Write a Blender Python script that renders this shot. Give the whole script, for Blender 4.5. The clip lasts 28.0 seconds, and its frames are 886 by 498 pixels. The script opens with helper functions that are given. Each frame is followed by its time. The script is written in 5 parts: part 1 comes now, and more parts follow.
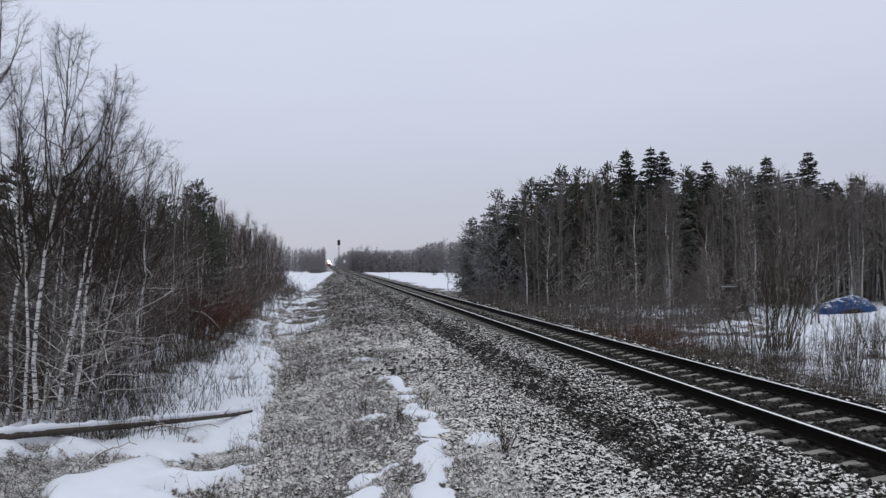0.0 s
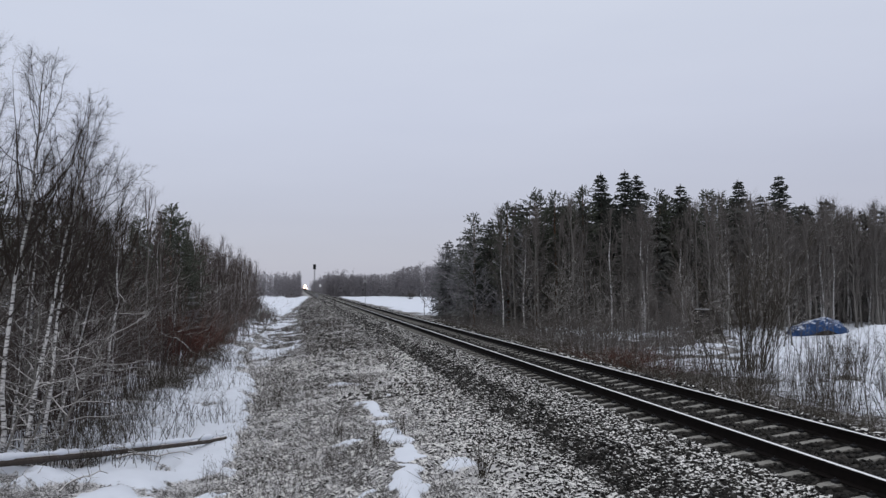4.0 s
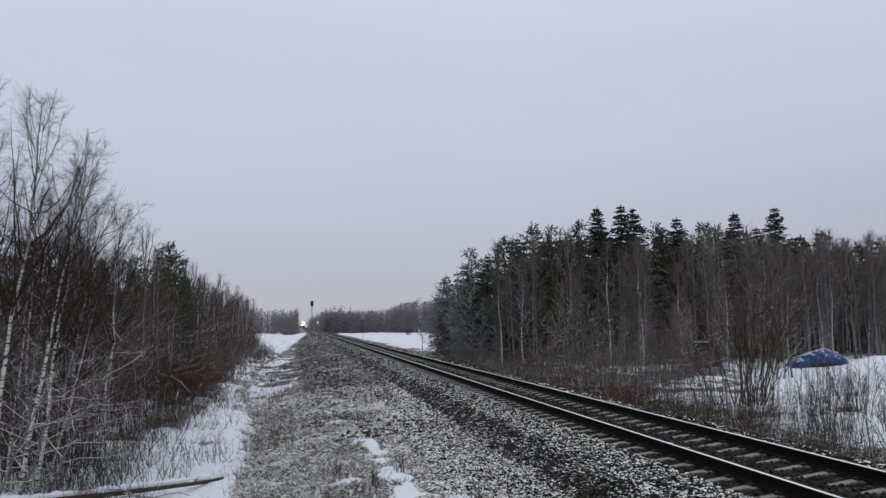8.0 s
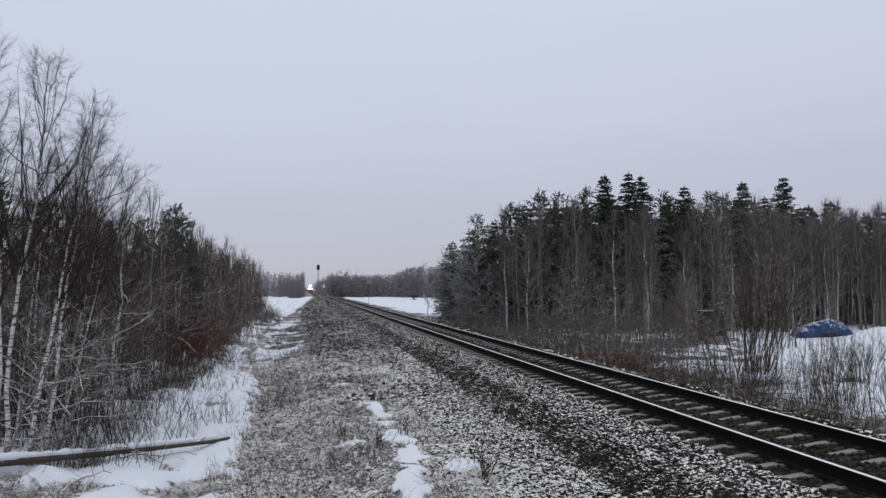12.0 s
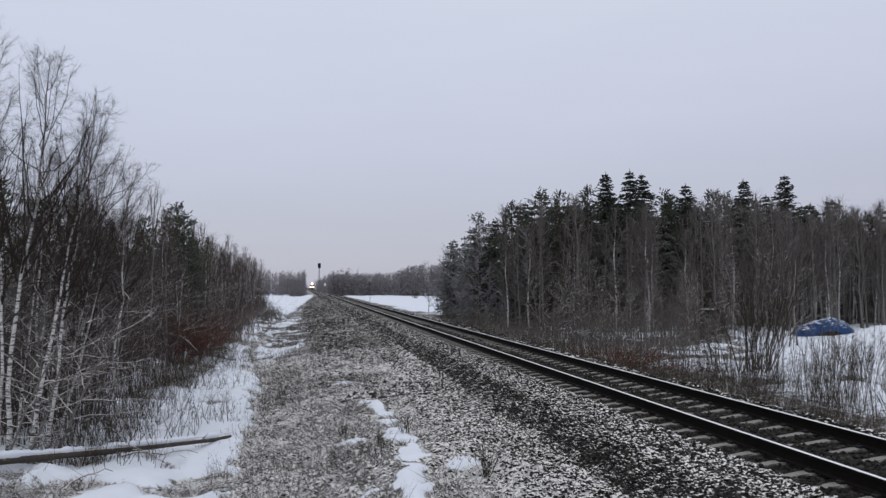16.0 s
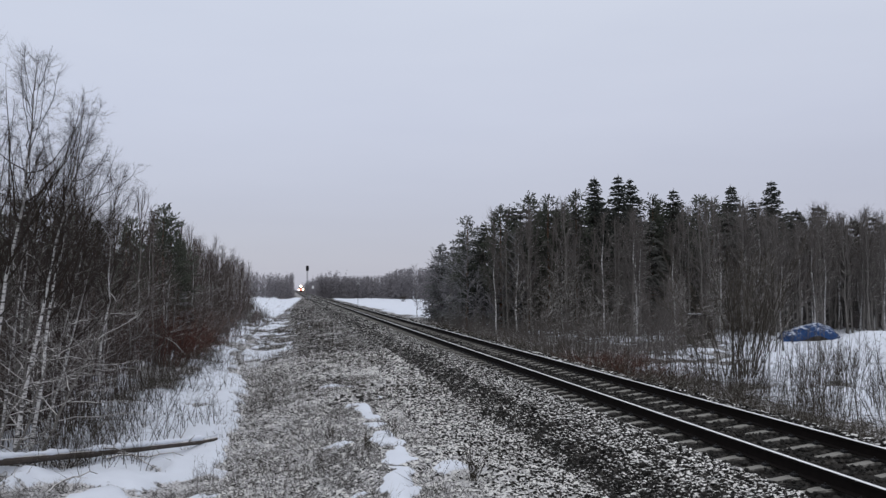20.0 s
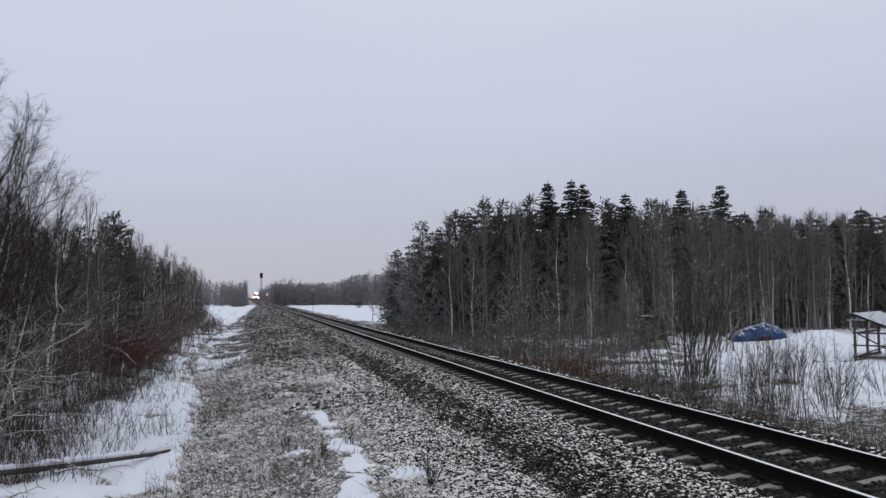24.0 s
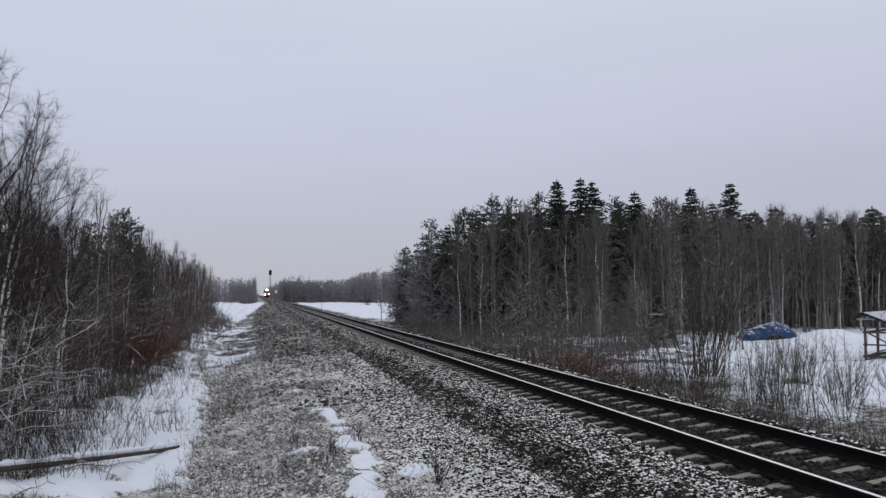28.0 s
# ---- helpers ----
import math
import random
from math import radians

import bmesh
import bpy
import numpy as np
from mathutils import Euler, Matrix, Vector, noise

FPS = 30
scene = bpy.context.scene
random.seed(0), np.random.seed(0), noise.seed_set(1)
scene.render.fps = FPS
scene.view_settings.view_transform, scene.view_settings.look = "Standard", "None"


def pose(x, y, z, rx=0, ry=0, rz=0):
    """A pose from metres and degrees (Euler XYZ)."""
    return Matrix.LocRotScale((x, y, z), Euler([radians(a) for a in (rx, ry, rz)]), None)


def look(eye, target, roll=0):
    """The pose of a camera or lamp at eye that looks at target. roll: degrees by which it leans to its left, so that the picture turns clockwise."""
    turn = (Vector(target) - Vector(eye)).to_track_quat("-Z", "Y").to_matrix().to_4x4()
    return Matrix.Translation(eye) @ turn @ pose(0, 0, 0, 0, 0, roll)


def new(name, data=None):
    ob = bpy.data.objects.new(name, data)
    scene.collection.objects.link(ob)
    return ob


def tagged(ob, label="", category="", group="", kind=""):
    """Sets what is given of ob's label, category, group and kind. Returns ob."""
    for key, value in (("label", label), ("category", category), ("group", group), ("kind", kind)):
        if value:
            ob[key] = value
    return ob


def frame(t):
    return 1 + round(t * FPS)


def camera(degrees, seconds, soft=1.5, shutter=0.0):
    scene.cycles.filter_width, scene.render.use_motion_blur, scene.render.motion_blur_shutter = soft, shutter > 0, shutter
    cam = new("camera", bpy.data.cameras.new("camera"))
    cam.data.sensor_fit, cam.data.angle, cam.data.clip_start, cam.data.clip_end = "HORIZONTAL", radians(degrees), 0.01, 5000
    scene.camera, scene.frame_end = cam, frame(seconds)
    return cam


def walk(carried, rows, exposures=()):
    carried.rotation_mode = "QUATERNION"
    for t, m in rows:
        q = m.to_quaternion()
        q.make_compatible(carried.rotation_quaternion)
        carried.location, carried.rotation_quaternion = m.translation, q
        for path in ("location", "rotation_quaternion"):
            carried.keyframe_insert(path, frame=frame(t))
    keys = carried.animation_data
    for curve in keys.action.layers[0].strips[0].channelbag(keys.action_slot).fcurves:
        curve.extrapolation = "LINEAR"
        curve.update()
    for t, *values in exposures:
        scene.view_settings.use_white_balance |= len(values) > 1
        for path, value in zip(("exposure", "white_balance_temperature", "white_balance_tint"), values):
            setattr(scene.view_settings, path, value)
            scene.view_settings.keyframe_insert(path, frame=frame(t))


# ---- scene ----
cam = camera(55.95, 28.0, soft=1.42)
EYE = (-7.0, 0.0, 2.1)


def held(yaw, pitch, roll):
    """The camera in the hand: turn, tilt and lean in degrees."""
    return pose(*EYE, 0, 0, yaw) @ pose(0, 0, 0, 90 + pitch) @ pose(0, 0, 0, 0, 0, roll)


walk(cam, [(t, held(yaw, pitch, roll)) for t, yaw, pitch, roll in [
    (0.0, -8.205, 0.967, -0.131),
    (0.5, -8.672, 1.162, -0.053),
    (1.0, -9.063, 1.407, -0.042),
    (1.5, -9.443, 1.609, -0.129),
    (2.0, -9.484, 2.106, -0.314),
    (2.5, -9.536, 2.279, -0.366),
    (3.0, -9.530, 2.248, -0.349),
    (3.5, -9.695, 2.398, -0.381),
    (5.5, -10.079, 3.618, -0.369),
    (6.0, -10.066, 4.170, -0.851),
    (6.5, -10.064, 4.431, -0.974),
    (7.0, -10.070, 4.711, -0.947),
    (7.5, -10.051, 4.880, -1.041),
    (8.0, -10.063, 5.020, -0.994),
    (8.5, -10.032, 4.997, -0.922),
    (9.0, -9.930, 4.409, -0.778),
    (9.5, -9.882, 3.462, -0.727),
    (10.0, -9.775, 3.288, -0.484),
    (10.5, -9.616, 2.930, -0.380),
    (11.0, -9.603, 2.761, -0.313),
    (11.5, -9.608, 2.730, -0.235),
    (12.0, -9.602, 2.656, -0.215),
    (12.5, -9.592, 2.609, -0.397),
    (14.5, -9.540, 2.393, -0.130),
    (15.0, -9.551, 2.358, -0.096),
    (15.5, -9.525, 2.421, -0.221),
    (16.0, -9.525, 2.544, -0.211),
    (16.5, -9.507, 2.600, -0.088),
    (17.0, -9.501, 2.556, 0.000),
    (17.5, -9.507, 2.516, 0.057),
    (18.0, -9.521, 2.444, 0.175),
    (18.5, -9.615, 2.738, 0.191),
    (19.0, -9.581, 2.795, 0.270),
    (19.5, -9.601, 2.766, -0.057),
    (20.0, -10.318, 2.773, 0.115),
    (20.5, -12.660, 2.844, 0.292),
    (21.0, -13.530, 3.140, 0.022),
    (21.5, -13.505, 3.287, 0.012),
    (23.5, -13.388, 3.111, -0.553),
    (24.0, -13.390, 3.126, -0.626),
    (24.5, -13.348, 3.154, -0.551),
    (25.0, -13.351, 3.210, -0.446),
    (25.5, -13.343, 3.167, -0.361),
    (26.0, -13.243, 3.113, -0.350),
    (26.5, -12.929, 3.062, -0.350),
    (27.0, -12.875, 3.092, -0.563),
    (27.5, -12.852, 3.076, -0.610),
    (28.0, -12.795, 2.975, -0.427),
]], [(0.0, 0.09), (1.0, 0.08), (2.0, 0.02), (3.0, 0.0), (6.0, 0.01), (7.0, -0.09), (8.0, -0.09), (9.0, 0.0), (21.0, 0.0), (24.0, -0.03), (28.0, -0.05)])

# ---- light: an overcast winter day ----
world = bpy.data.worlds.new("overcast_sky")
scene.world = world
world.use_nodes = True
wn, wl = world.node_tree.nodes, world.node_tree.links
wn.clear()
w_out = wn.new("ShaderNodeOutputWorld")
w_bg = wn.new("ShaderNodeBackground")
w_bg.inputs["Strength"].default_value = 1.0
w_sky = wn.new("ShaderNodeTexSky")
w_sky.sky_type, w_sky.sun_disc = 'NISHITA', False
w_sky.sun_elevation, w_sky.sun_rotation = radians(24), radians(150)
w_co = wn.new("ShaderNodeTexCoord")
w_sep = wn.new("ShaderNodeSeparateXYZ")
w_ramp = wn.new("ShaderNodeValToRGB")
w_noise = wn.new("ShaderNodeTexNoise")
w_noise.inputs["Scale"].default_value = 2.2
w_noise.inputs["Detail"].default_value = 4
w_map = wn.new("ShaderNodeMapping")
w_map.inputs["Scale"].default_value = (1, 1, 5)
cr = w_ramp.color_ramp
cr.elements[0].position, cr.elements[0].color = 0.0, (0.445, 0.455, 0.545, 1)
cr.elements[1].position, cr.elements[1].color = 1.0, (1.0, 1.03, 1.10, 1)
for p, c in ((0.08, (0.455, 0.465, 0.565, 1)), (0.2, (0.54, 0.565, 0.675, 1)), (0.38, (0.62, 0.66, 0.76, 1))):
    e = cr.elements.new(p)
    e.color = c
w_add = wn.new("ShaderNodeMixRGB")
w_add.blend_type, w_add.inputs[0].default_value = 'ADD', 0.012
w_cl = wn.new("ShaderNodeMixRGB")
w_cl.blend_type, w_cl.inputs[0].default_value = 'SOFT_LIGHT', 0.16
wl.new(w_co.outputs["Generated"], w_sep.inputs[0])
wl.new(w_sep.outputs["Z"], w_ramp.inputs[0])
wl.new(w_co.outputs["Generated"], w_map.inputs[0])
wl.new(w_map.outputs[0], w_noise.inputs[0])
wl.new(w_ramp.outputs[0], w_cl.inputs[1])
wl.new(w_noise.outputs["Fac"], w_cl.inputs[2])
wl.new(w_cl.outputs[0], w_add.inputs[1])
wl.new(w_sky.outputs[0], w_add.inputs[2])
wl.new(w_add.outputs[0], w_bg.inputs[0])
wl.new(w_bg.outputs[0], w_out.inputs[0])

sun_data = bpy.data.lights.new("sun", 'SUN')
sun_data.energy, sun_data.angle, sun_data.color = 0.3, radians(40), (1, 0.97, 0.93)
sun = new("sun", sun_data)
sun.matrix_basis = look((-20, -34, 30), (0, 0, 0))


# ---- materials ----
def material(name, colour, rough=0.8, metal=0.0, glow=None, strength=0.0):
    """A principled material, its nodes and its shader."""
    m = bpy.data.materials.new(name)
    m.use_nodes = True
    n = m.node_tree.nodes
    b = n["Principled BSDF"]
    b.inputs["Base Color"].default_value = (*colour, 1)
    b.inputs["Roughness"].default_value = rough
    b.inputs["Metallic"].default_value = metal
    b.inputs["Specular IOR Level"].default_value = 0.12
    if glow:
        b.inputs["Emission Color"].default_value = (*glow, 1)
        b.inputs["Emission Strength"].default_value = strength
    return m


def node(m, kind, **values):
    n = m.node_tree.nodes.new(kind)
    for key, value in values.items():
        n.inputs[key].default_value = value
    return n


def link(m, a, b):
    m.node_tree.links.new(a, b)


def shader(m):
    return m.node_tree.nodes["Principled BSDF"]


def noise_of(m, scale, detail=4.0, rough=0.6, stretch=None, seed=0.0):
    """Noise in the thing's own metres."""
    co = node(m, "ShaderNodeTexCoord")
    mp = node(m, "ShaderNodeMapping")
    mp.inputs["Location"].default_value = (seed, seed * 1.7, seed * 0.3)
    mp.inputs["Scale"].default_value = stretch or (1, 1, 1)
    no = node(m, "ShaderNodeTexNoise", Scale=scale, Detail=detail, Roughness=rough)
    link(m, co.outputs["Object"], mp.inputs[0])
    link(m, mp.outputs[0], no.inputs["Vector"])
    return no.outputs["Fac"]


def ramp_of(m, value, stops):
    r = node(m, "ShaderNodeValToRGB")
    el = r.color_ramp.elements
    el[0].position, el[1].position = stops[0][0], stops[-1][0]
    for e, s in ((el[0], stops[0]), (el[1], stops[-1])):
        e.color = (*s[1], 1) if isinstance(s[1], tuple) else (s[1], s[1], s[1], 1)
    for s in stops[1:-1]:
        e = el.new(s[0])
        e.color = (*s[1], 1) if isinstance(s[1], tuple) else (s[1], s[1], s[1], 1)
    link(m, value, r.inputs[0])
    return r.outputs[0]


def mixed(m, fac, a, b, kind='MIX'):
    x = node(m, "ShaderNodeMixRGB")
    x.blend_type = kind
    for socket, v in zip(x.inputs, (fac, a, b)):
        if isinstance(v, (int, float)):
            socket.default_value = v if socket.type == 'VALUE' else (v, v, v, 1)
        elif isinstance(v, tuple):
            socket.default_value = (*v, 1)
        else:
            link(m, v, socket)
    return x.outputs[0]


def maths(m, op, a, b=0.0):
    x = node(m, "ShaderNodeMath")
    x.operation = op
    for socket, v in zip(x.inputs, (a, b)):
        if isinstance(v, (int, float)):
            socket.default_value = v
        else:
            link(m, v, socket)
    return x.outputs[0]


def bumped(m, value, strength=0.4, distance=0.02):
    b = node(m, "ShaderNodeBump", Strength=strength, Distance=distance)
    link(m, value, b.inputs["Height"])
    link(m, b.outputs[0], shader(m).inputs["Normal"])


def upward(m):
    """How far a face looks up, as rime and snow settle on it."""
    g = node(m, "ShaderNodeNewGeometry")
    s = node(m, "ShaderNodeSeparateXYZ")
    link(m, g.outputs["True Normal"], s.inputs[0])
    return s.outputs["Z"]


SNOW = (0.70, 0.73, 0.79)
RIME = (0.61, 0.588, 0.568)


def rimed(m, base, low, high, grain=9.0, seed=0.0, colour=RIME):
    """Lay rime on the upper faces of a material, broken up by noise."""
    up = maths(m, 'ADD', upward(m), maths(m, 'MULTIPLY', maths(m, 'SUBTRACT', noise_of(m, grain, 3, 0.6, None, seed), 0.5), 0.9))
    f = ramp_of(m, up, ((low, 0.0), (high, 1.0)))
    out = mixed(m, f, base, colour)
    link(m, out, shader(m).inputs["Base Color"])
    return out


def make_ground():
    m = material("winter_ground", (0.1, 0.09, 0.08), 0.95)
    at = node(m, "ShaderNodeAttribute")
    at.attribute_name = "snow"
    gravel = node(m, "ShaderNodeAttribute")
    gravel.attribute_name = "gravel"
    fine = noise_of(m, 22.0, 6, 0.78)
    mid = noise_of(m, 3.0, 5, 0.65, None, 3.0)
    wide = noise_of(m, 0.35, 4, 0.6, None, 7.0)
    soil = mixed(m, wide, (0.042, 0.040, 0.038), (0.092, 0.086, 0.081))
    straw = ramp_of(m, fine, ((0.3, (0.022, 0.020, 0.017)), (0.5, (0.07, 0.064, 0.056)), (0.72, (0.22, 0.205, 0.185))))
    earth = mixed(m, 0.6, soil, straw)
    frost_noise = maths(m, 'ADD', maths(m, 'MULTIPLY', fine, 0.75), maths(m, 'MULTIPLY', mid, 0.35))
    rime = node(m, "ShaderNodeAttribute")
    rime.attribute_name = "rime"
    frost_noise = maths(m, 'ADD', frost_noise, maths(m, 'MULTIPLY', rime.outputs["Fac"], 0.075))
    frost = ramp_of(m, frost_noise, ((0.505, 0.0), (0.562, 0.95)))
    earth = mixed(m, frost, earth, (0.665, 0.65, 0.645))
    chips = ramp_of(m, noise_of(m, 38.0, 4, 0.7, None, 9.0), ((0.4, (0.012, 0.012, 0.012)), (0.62, (0.05, 0.049, 0.047)), (0.74, (0.26, 0.255, 0.24))))
    flat = ramp_of(m, upward(m), ((0.955, 0.0), (0.985, 0.55)))
    chips = mixed(m, flat, chips, mixed(m, 0.25, chips, (0.60, 0.595, 0.58)))
    oily = node(m, "ShaderNodeAttribute")
    oily.attribute_name = "oily"
    chips = mixed(m, oily.outputs["Fac"], chips, mixed(m, noise_of(m, 30.0, 4, 0.7, None, 2.0), (0.006, 0.0055, 0.005), (0.045, 0.040, 0.035)))
    earth = mixed(m, gravel.outputs["Fac"], earth, chips)
    snow_edge = maths(m, 'ADD', at.outputs["Fac"], maths(m, 'MULTIPLY', maths(m, 'SUBTRACT', mid, 0.5), 0.7))
    snow_edge = maths(m, 'ADD', snow_edge, maths(m, 'MULTIPLY', maths(m, 'SUBTRACT', noise_of(m, 11.0, 5, 0.7, None, 21.0), 0.5), 0.75))
    cover = ramp_of(m, snow_edge, ((0.42, 0.0), (0.56, 1.0)))
    white = mixed(m, noise_of(m, 1.2, 5, 0.6, None, 11.0), (0.60, 0.625, 0.68), (0.74, 0.77, 0.83))
    link(m, mixed(m, cover, earth, white), shader(m).inputs["Base Color"])
    relief = mixed(m, cover, fine, mixed(m, 0.7, noise_of(m, 6.0, 5, 0.6, None, 5.0), 0.5))
    bumped(m, relief, 0.7, 0.05)
    return m


def make_stone(name, start, patch=1.6, amount=1.7):
    m = material(name, (0.09, 0.09, 0.09), 0.85)
    ob = node(m, "ShaderNodeObjectInfo")
    g = node(m, "ShaderNodeNewGeometry")
    pick = maths(m, 'FRACT', maths(m, 'ADD', g.outputs["Random Per Island"], ob.outputs["Random"]))
    base = ramp_of(m, pick, ((0.0, (0.008, 0.0075, 0.007)), (0.5, (0.020, 0.019, 0.017)), (0.85, (0.040, 0.036, 0.032)), (1.0, (0.08, 0.074, 0.067))))
    grain = noise_of(m, 60.0, 4)
    base = mixed(m, maths(m, 'MULTIPLY', grain, 0.4), base, (0.03, 0.028, 0.026), 'MIX')
    up = maths(m, 'ADD', upward(m), maths(m, 'MULTIPLY', maths(m, 'SUBTRACT', noise_of(m, patch, 6, 0.75), 0.5), amount))
    f = ramp_of(m, up, ((start, 0.0), (start + 0.14, 0.95)))
    link(m, mixed(m, f, base, (0.74, 0.725, 0.695)), shader(m).inputs["Base Color"])
    bumped(m, grain, 0.4, 0.01)
    return m


def make_birch():
    m = material("birch_bark", (0.5, 0.5, 0.48), 0.8)
    marks = noise_of(m, 3.4, 4, 0.65, (1.2, 1.2, 7.0))
    patch = noise_of(m, 1.3, 4, 0.7, (1, 1, 1.5), 2.0)
    f = ramp_of(m, marks, ((0.49, 0.0), (0.58, 1.0)))
    f2 = ramp_of(m, patch, ((0.66, 0.0), (0.80, 1.0)))
    pale = mixed(m, noise_of(m, 9.0), (0.44, 0.43, 0.42), (0.74, 0.73, 0.72))
    pale = mixed(m, f, pale, (0.05, 0.045, 0.042))
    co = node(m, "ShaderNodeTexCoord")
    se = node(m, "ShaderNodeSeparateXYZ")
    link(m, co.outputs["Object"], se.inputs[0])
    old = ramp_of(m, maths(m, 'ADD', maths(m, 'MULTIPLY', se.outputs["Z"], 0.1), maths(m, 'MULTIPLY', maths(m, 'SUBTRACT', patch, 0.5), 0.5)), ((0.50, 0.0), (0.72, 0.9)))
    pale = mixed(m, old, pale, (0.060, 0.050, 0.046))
    link(m, mixed(m, f2, pale, (0.085, 0.075, 0.068)), shader(m).inputs["Base Color"])
    bumped(m, marks, 0.4, 0.01)
    return m


def make_twig(name, dark, light, low, high):
    m = material(name, dark, 0.9)
    ob = node(m, "ShaderNodeObjectInfo")
    base = mixed(m, noise_of(m, 2.0, 3), dark, light)
    base = mixed(m, ob.outputs["Random"], base, mixed(m, 0.5, base, dark))
    rimed(m, base, low, high, 3.0, 1.0)
    return m


def make_bark(name, a, b):
    m = material(name, a, 0.9)
    n1 = noise_of(m, 14.0, 5, 0.7, (1, 1, 0.25))
    base = mixed(m, n1, a, b)
    rimed(m, base, 0.55, 0.9, 8.0)
    bumped(m, n1, 0.6, 0.02)
    return m


def make_needles(name, a, b, low, high):
    m = material(name, a, 0.75)
    base = mixed(m, noise_of(m, 1.6, 4), a, b)
    rimed(m, base, low, high, 2.2, 2.0, (0.42, 0.43, 0.45))
    return m


def make_rail():
    m = material("rail_steel", (0.05, 0.04, 0.035), 0.75, 0.0)
    rust = mixed(m, noise_of(m, 9.0, 5), (0.004, 0.0035, 0.003), (0.014, 0.011, 0.010))
    co = node(m, "ShaderNodeTexCoord")
    se = node(m, "ShaderNodeSeparateXYZ")
    link(m, co.outputs["Object"], se.inputs[0])
    head = maths(m, 'GREATER_THAN', se.outputs["Z"], -0.02)
    off = maths(m, 'ABSOLUTE', maths(m, 'SUBTRACT', maths(m, 'ABSOLUTE', se.outputs["X"]), 0.7975))
    off = maths(m, 'ADD', off, maths(m, 'MULTIPLY', maths(m, 'SUBTRACT', noise_of(m, 14.0, 5, 0.75), 0.5), 0.06))
    head = maths(m, 'MULTIPLY', head, ramp_of(m, off, ((0.027, 1.0), (0.040, 0.25))))
    f = maths(m, 'MULTIPLY', head, ramp_of(m, upward(m), ((0.9, 0.0), (0.97, 1.0))))
    top = mixed(m, noise_of(m, 3.0, 4, 0.7, (8, 0.4, 8)), (0.70, 0.70, 0.69), (0.90, 0.90, 0.89))
    link(m, mixed(m, f, rust, top), shader(m).inputs["Base Color"])
    link(m, maths(m, 'MULTIPLY', f, 0.25), shader(m).inputs["Metallic"])
    link(m, maths(m, 'SUBTRACT', 0.78, maths(m, 'MULTIPLY', f, 0.42)), shader(m).inputs["Roughness"])
    shader(m).inputs["Specular IOR Level"].default_value = 0.05
    return m


def make_sleeper():
    m = material("sleeper_concrete", (0.2, 0.2, 0.2), 0.9)
    ob = node(m, "ShaderNodeObjectInfo")
    base = mixed(m, noise_of(m, 12.0, 5, 0.7), (0.022, 0.020, 0.018), (0.075, 0.070, 0.064))
    base = mixed(m, maths(m, 'MULTIPLY', ob.outputs["Random"], 0.5), base, (0.05, 0.045, 0.04))
    up = maths(m, 'ADD', upward(m), maths(m, 'MULTIPLY', maths(m, 'SUBTRACT', noise_of(m, 7.0, 4, 0.7, None, 4.0), 0.5), 1.3))
    f = ramp_of(m, up, ((0.7, 0.0), (1.05, 0.9)))
    link(m, mixed(m, f, base, (0.25, 0.24, 0.218)), shader(m).inputs["Base Color"])
    bumped(m, noise_of(m, 40.0), 0.3, 0.01)
    return m


def make_tarp():
    m = material("blue_tarpaulin", (0.02, 0.08, 0.26), 0.45)
    base = mixed(m, noise_of(m, 1.5, 4), (0.008, 0.024, 0.072), (0.024, 0.070, 0.190))
    up = maths(m, 'ADD', upward(m), maths(m, 'MULTIPLY', maths(m, 'SUBTRACT', noise_of(m, 1.3, 4, 0.65), 0.5), 0.9))
    f = ramp_of(m, up, ((0.76, 0.0), (0.90, 0.9)))
    link(m, mixed(m, f, base, (0.62, 0.66, 0.74)), shader(m).inputs["Base Color"])
    bumped(m, noise_of(m, 6.0, 3), 0.4, 0.03)
    return m


def make_wood(name, a, b):
    m = material(name, a, 0.85)
    g = noise_of(m, 6.0, 5, 0.65, (1, 1, 0.15))
    link(m, mixed(m, g, a, b), shader(m).inputs["Base Color"])
    bumped(m, g, 0.4, 0.01)
    return m


def make_painted(name, a, b, rough=0.5, metal=0.0):
    m = material(name, a, rough, metal)
    link(m, mixed(m, noise_of(m, 2.5, 5, 0.7), a, b), shader(m).inputs["Base Color"])
    return m


M_GROUND = make_ground()
M_STONE = make_stone("ballast_stone", 0.74, 7.0, 1.0)
M_SHOULDER = make_stone("shoulder_ballast_stone", 0.77, 5.0, 1.1)
M_SLOPE = make_stone("sheltered_ballast_stone", 0.84, 2.2, 1.5)
M_CRIB = make_stone("oily_ballast_stone", 1.25)
M_LITTER = make_stone("rimed_litter", 0.40, 1.6, 1.4)
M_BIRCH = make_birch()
M_TWIG = make_twig("birch_twig", (0.022, 0.017, 0.0141), (0.048, 0.038, 0.0317), 0.85, 1.5)
M_RED_TWIG = make_twig("young_birch_twig", (0.046, 0.035, 0.032), (0.094, 0.074, 0.068), 0.58, 1.4)
M_HAZE_TWIG = make_twig("grey_brown_twig", (0.088, 0.079, 0.073), (0.155, 0.141, 0.132), 0.7, 1.4)
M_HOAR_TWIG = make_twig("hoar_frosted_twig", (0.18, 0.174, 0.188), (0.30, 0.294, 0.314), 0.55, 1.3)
M_BRUSH = make_twig("brush_twig", (0.032, 0.027, 0.0220), (0.075, 0.064, 0.0502), 0.72, 1.3)
M_RIMED_TWIG = make_twig("rimed_twig", (0.036, 0.031, 0.0255), (0.072, 0.063, 0.0510), 0.40, 1.2)
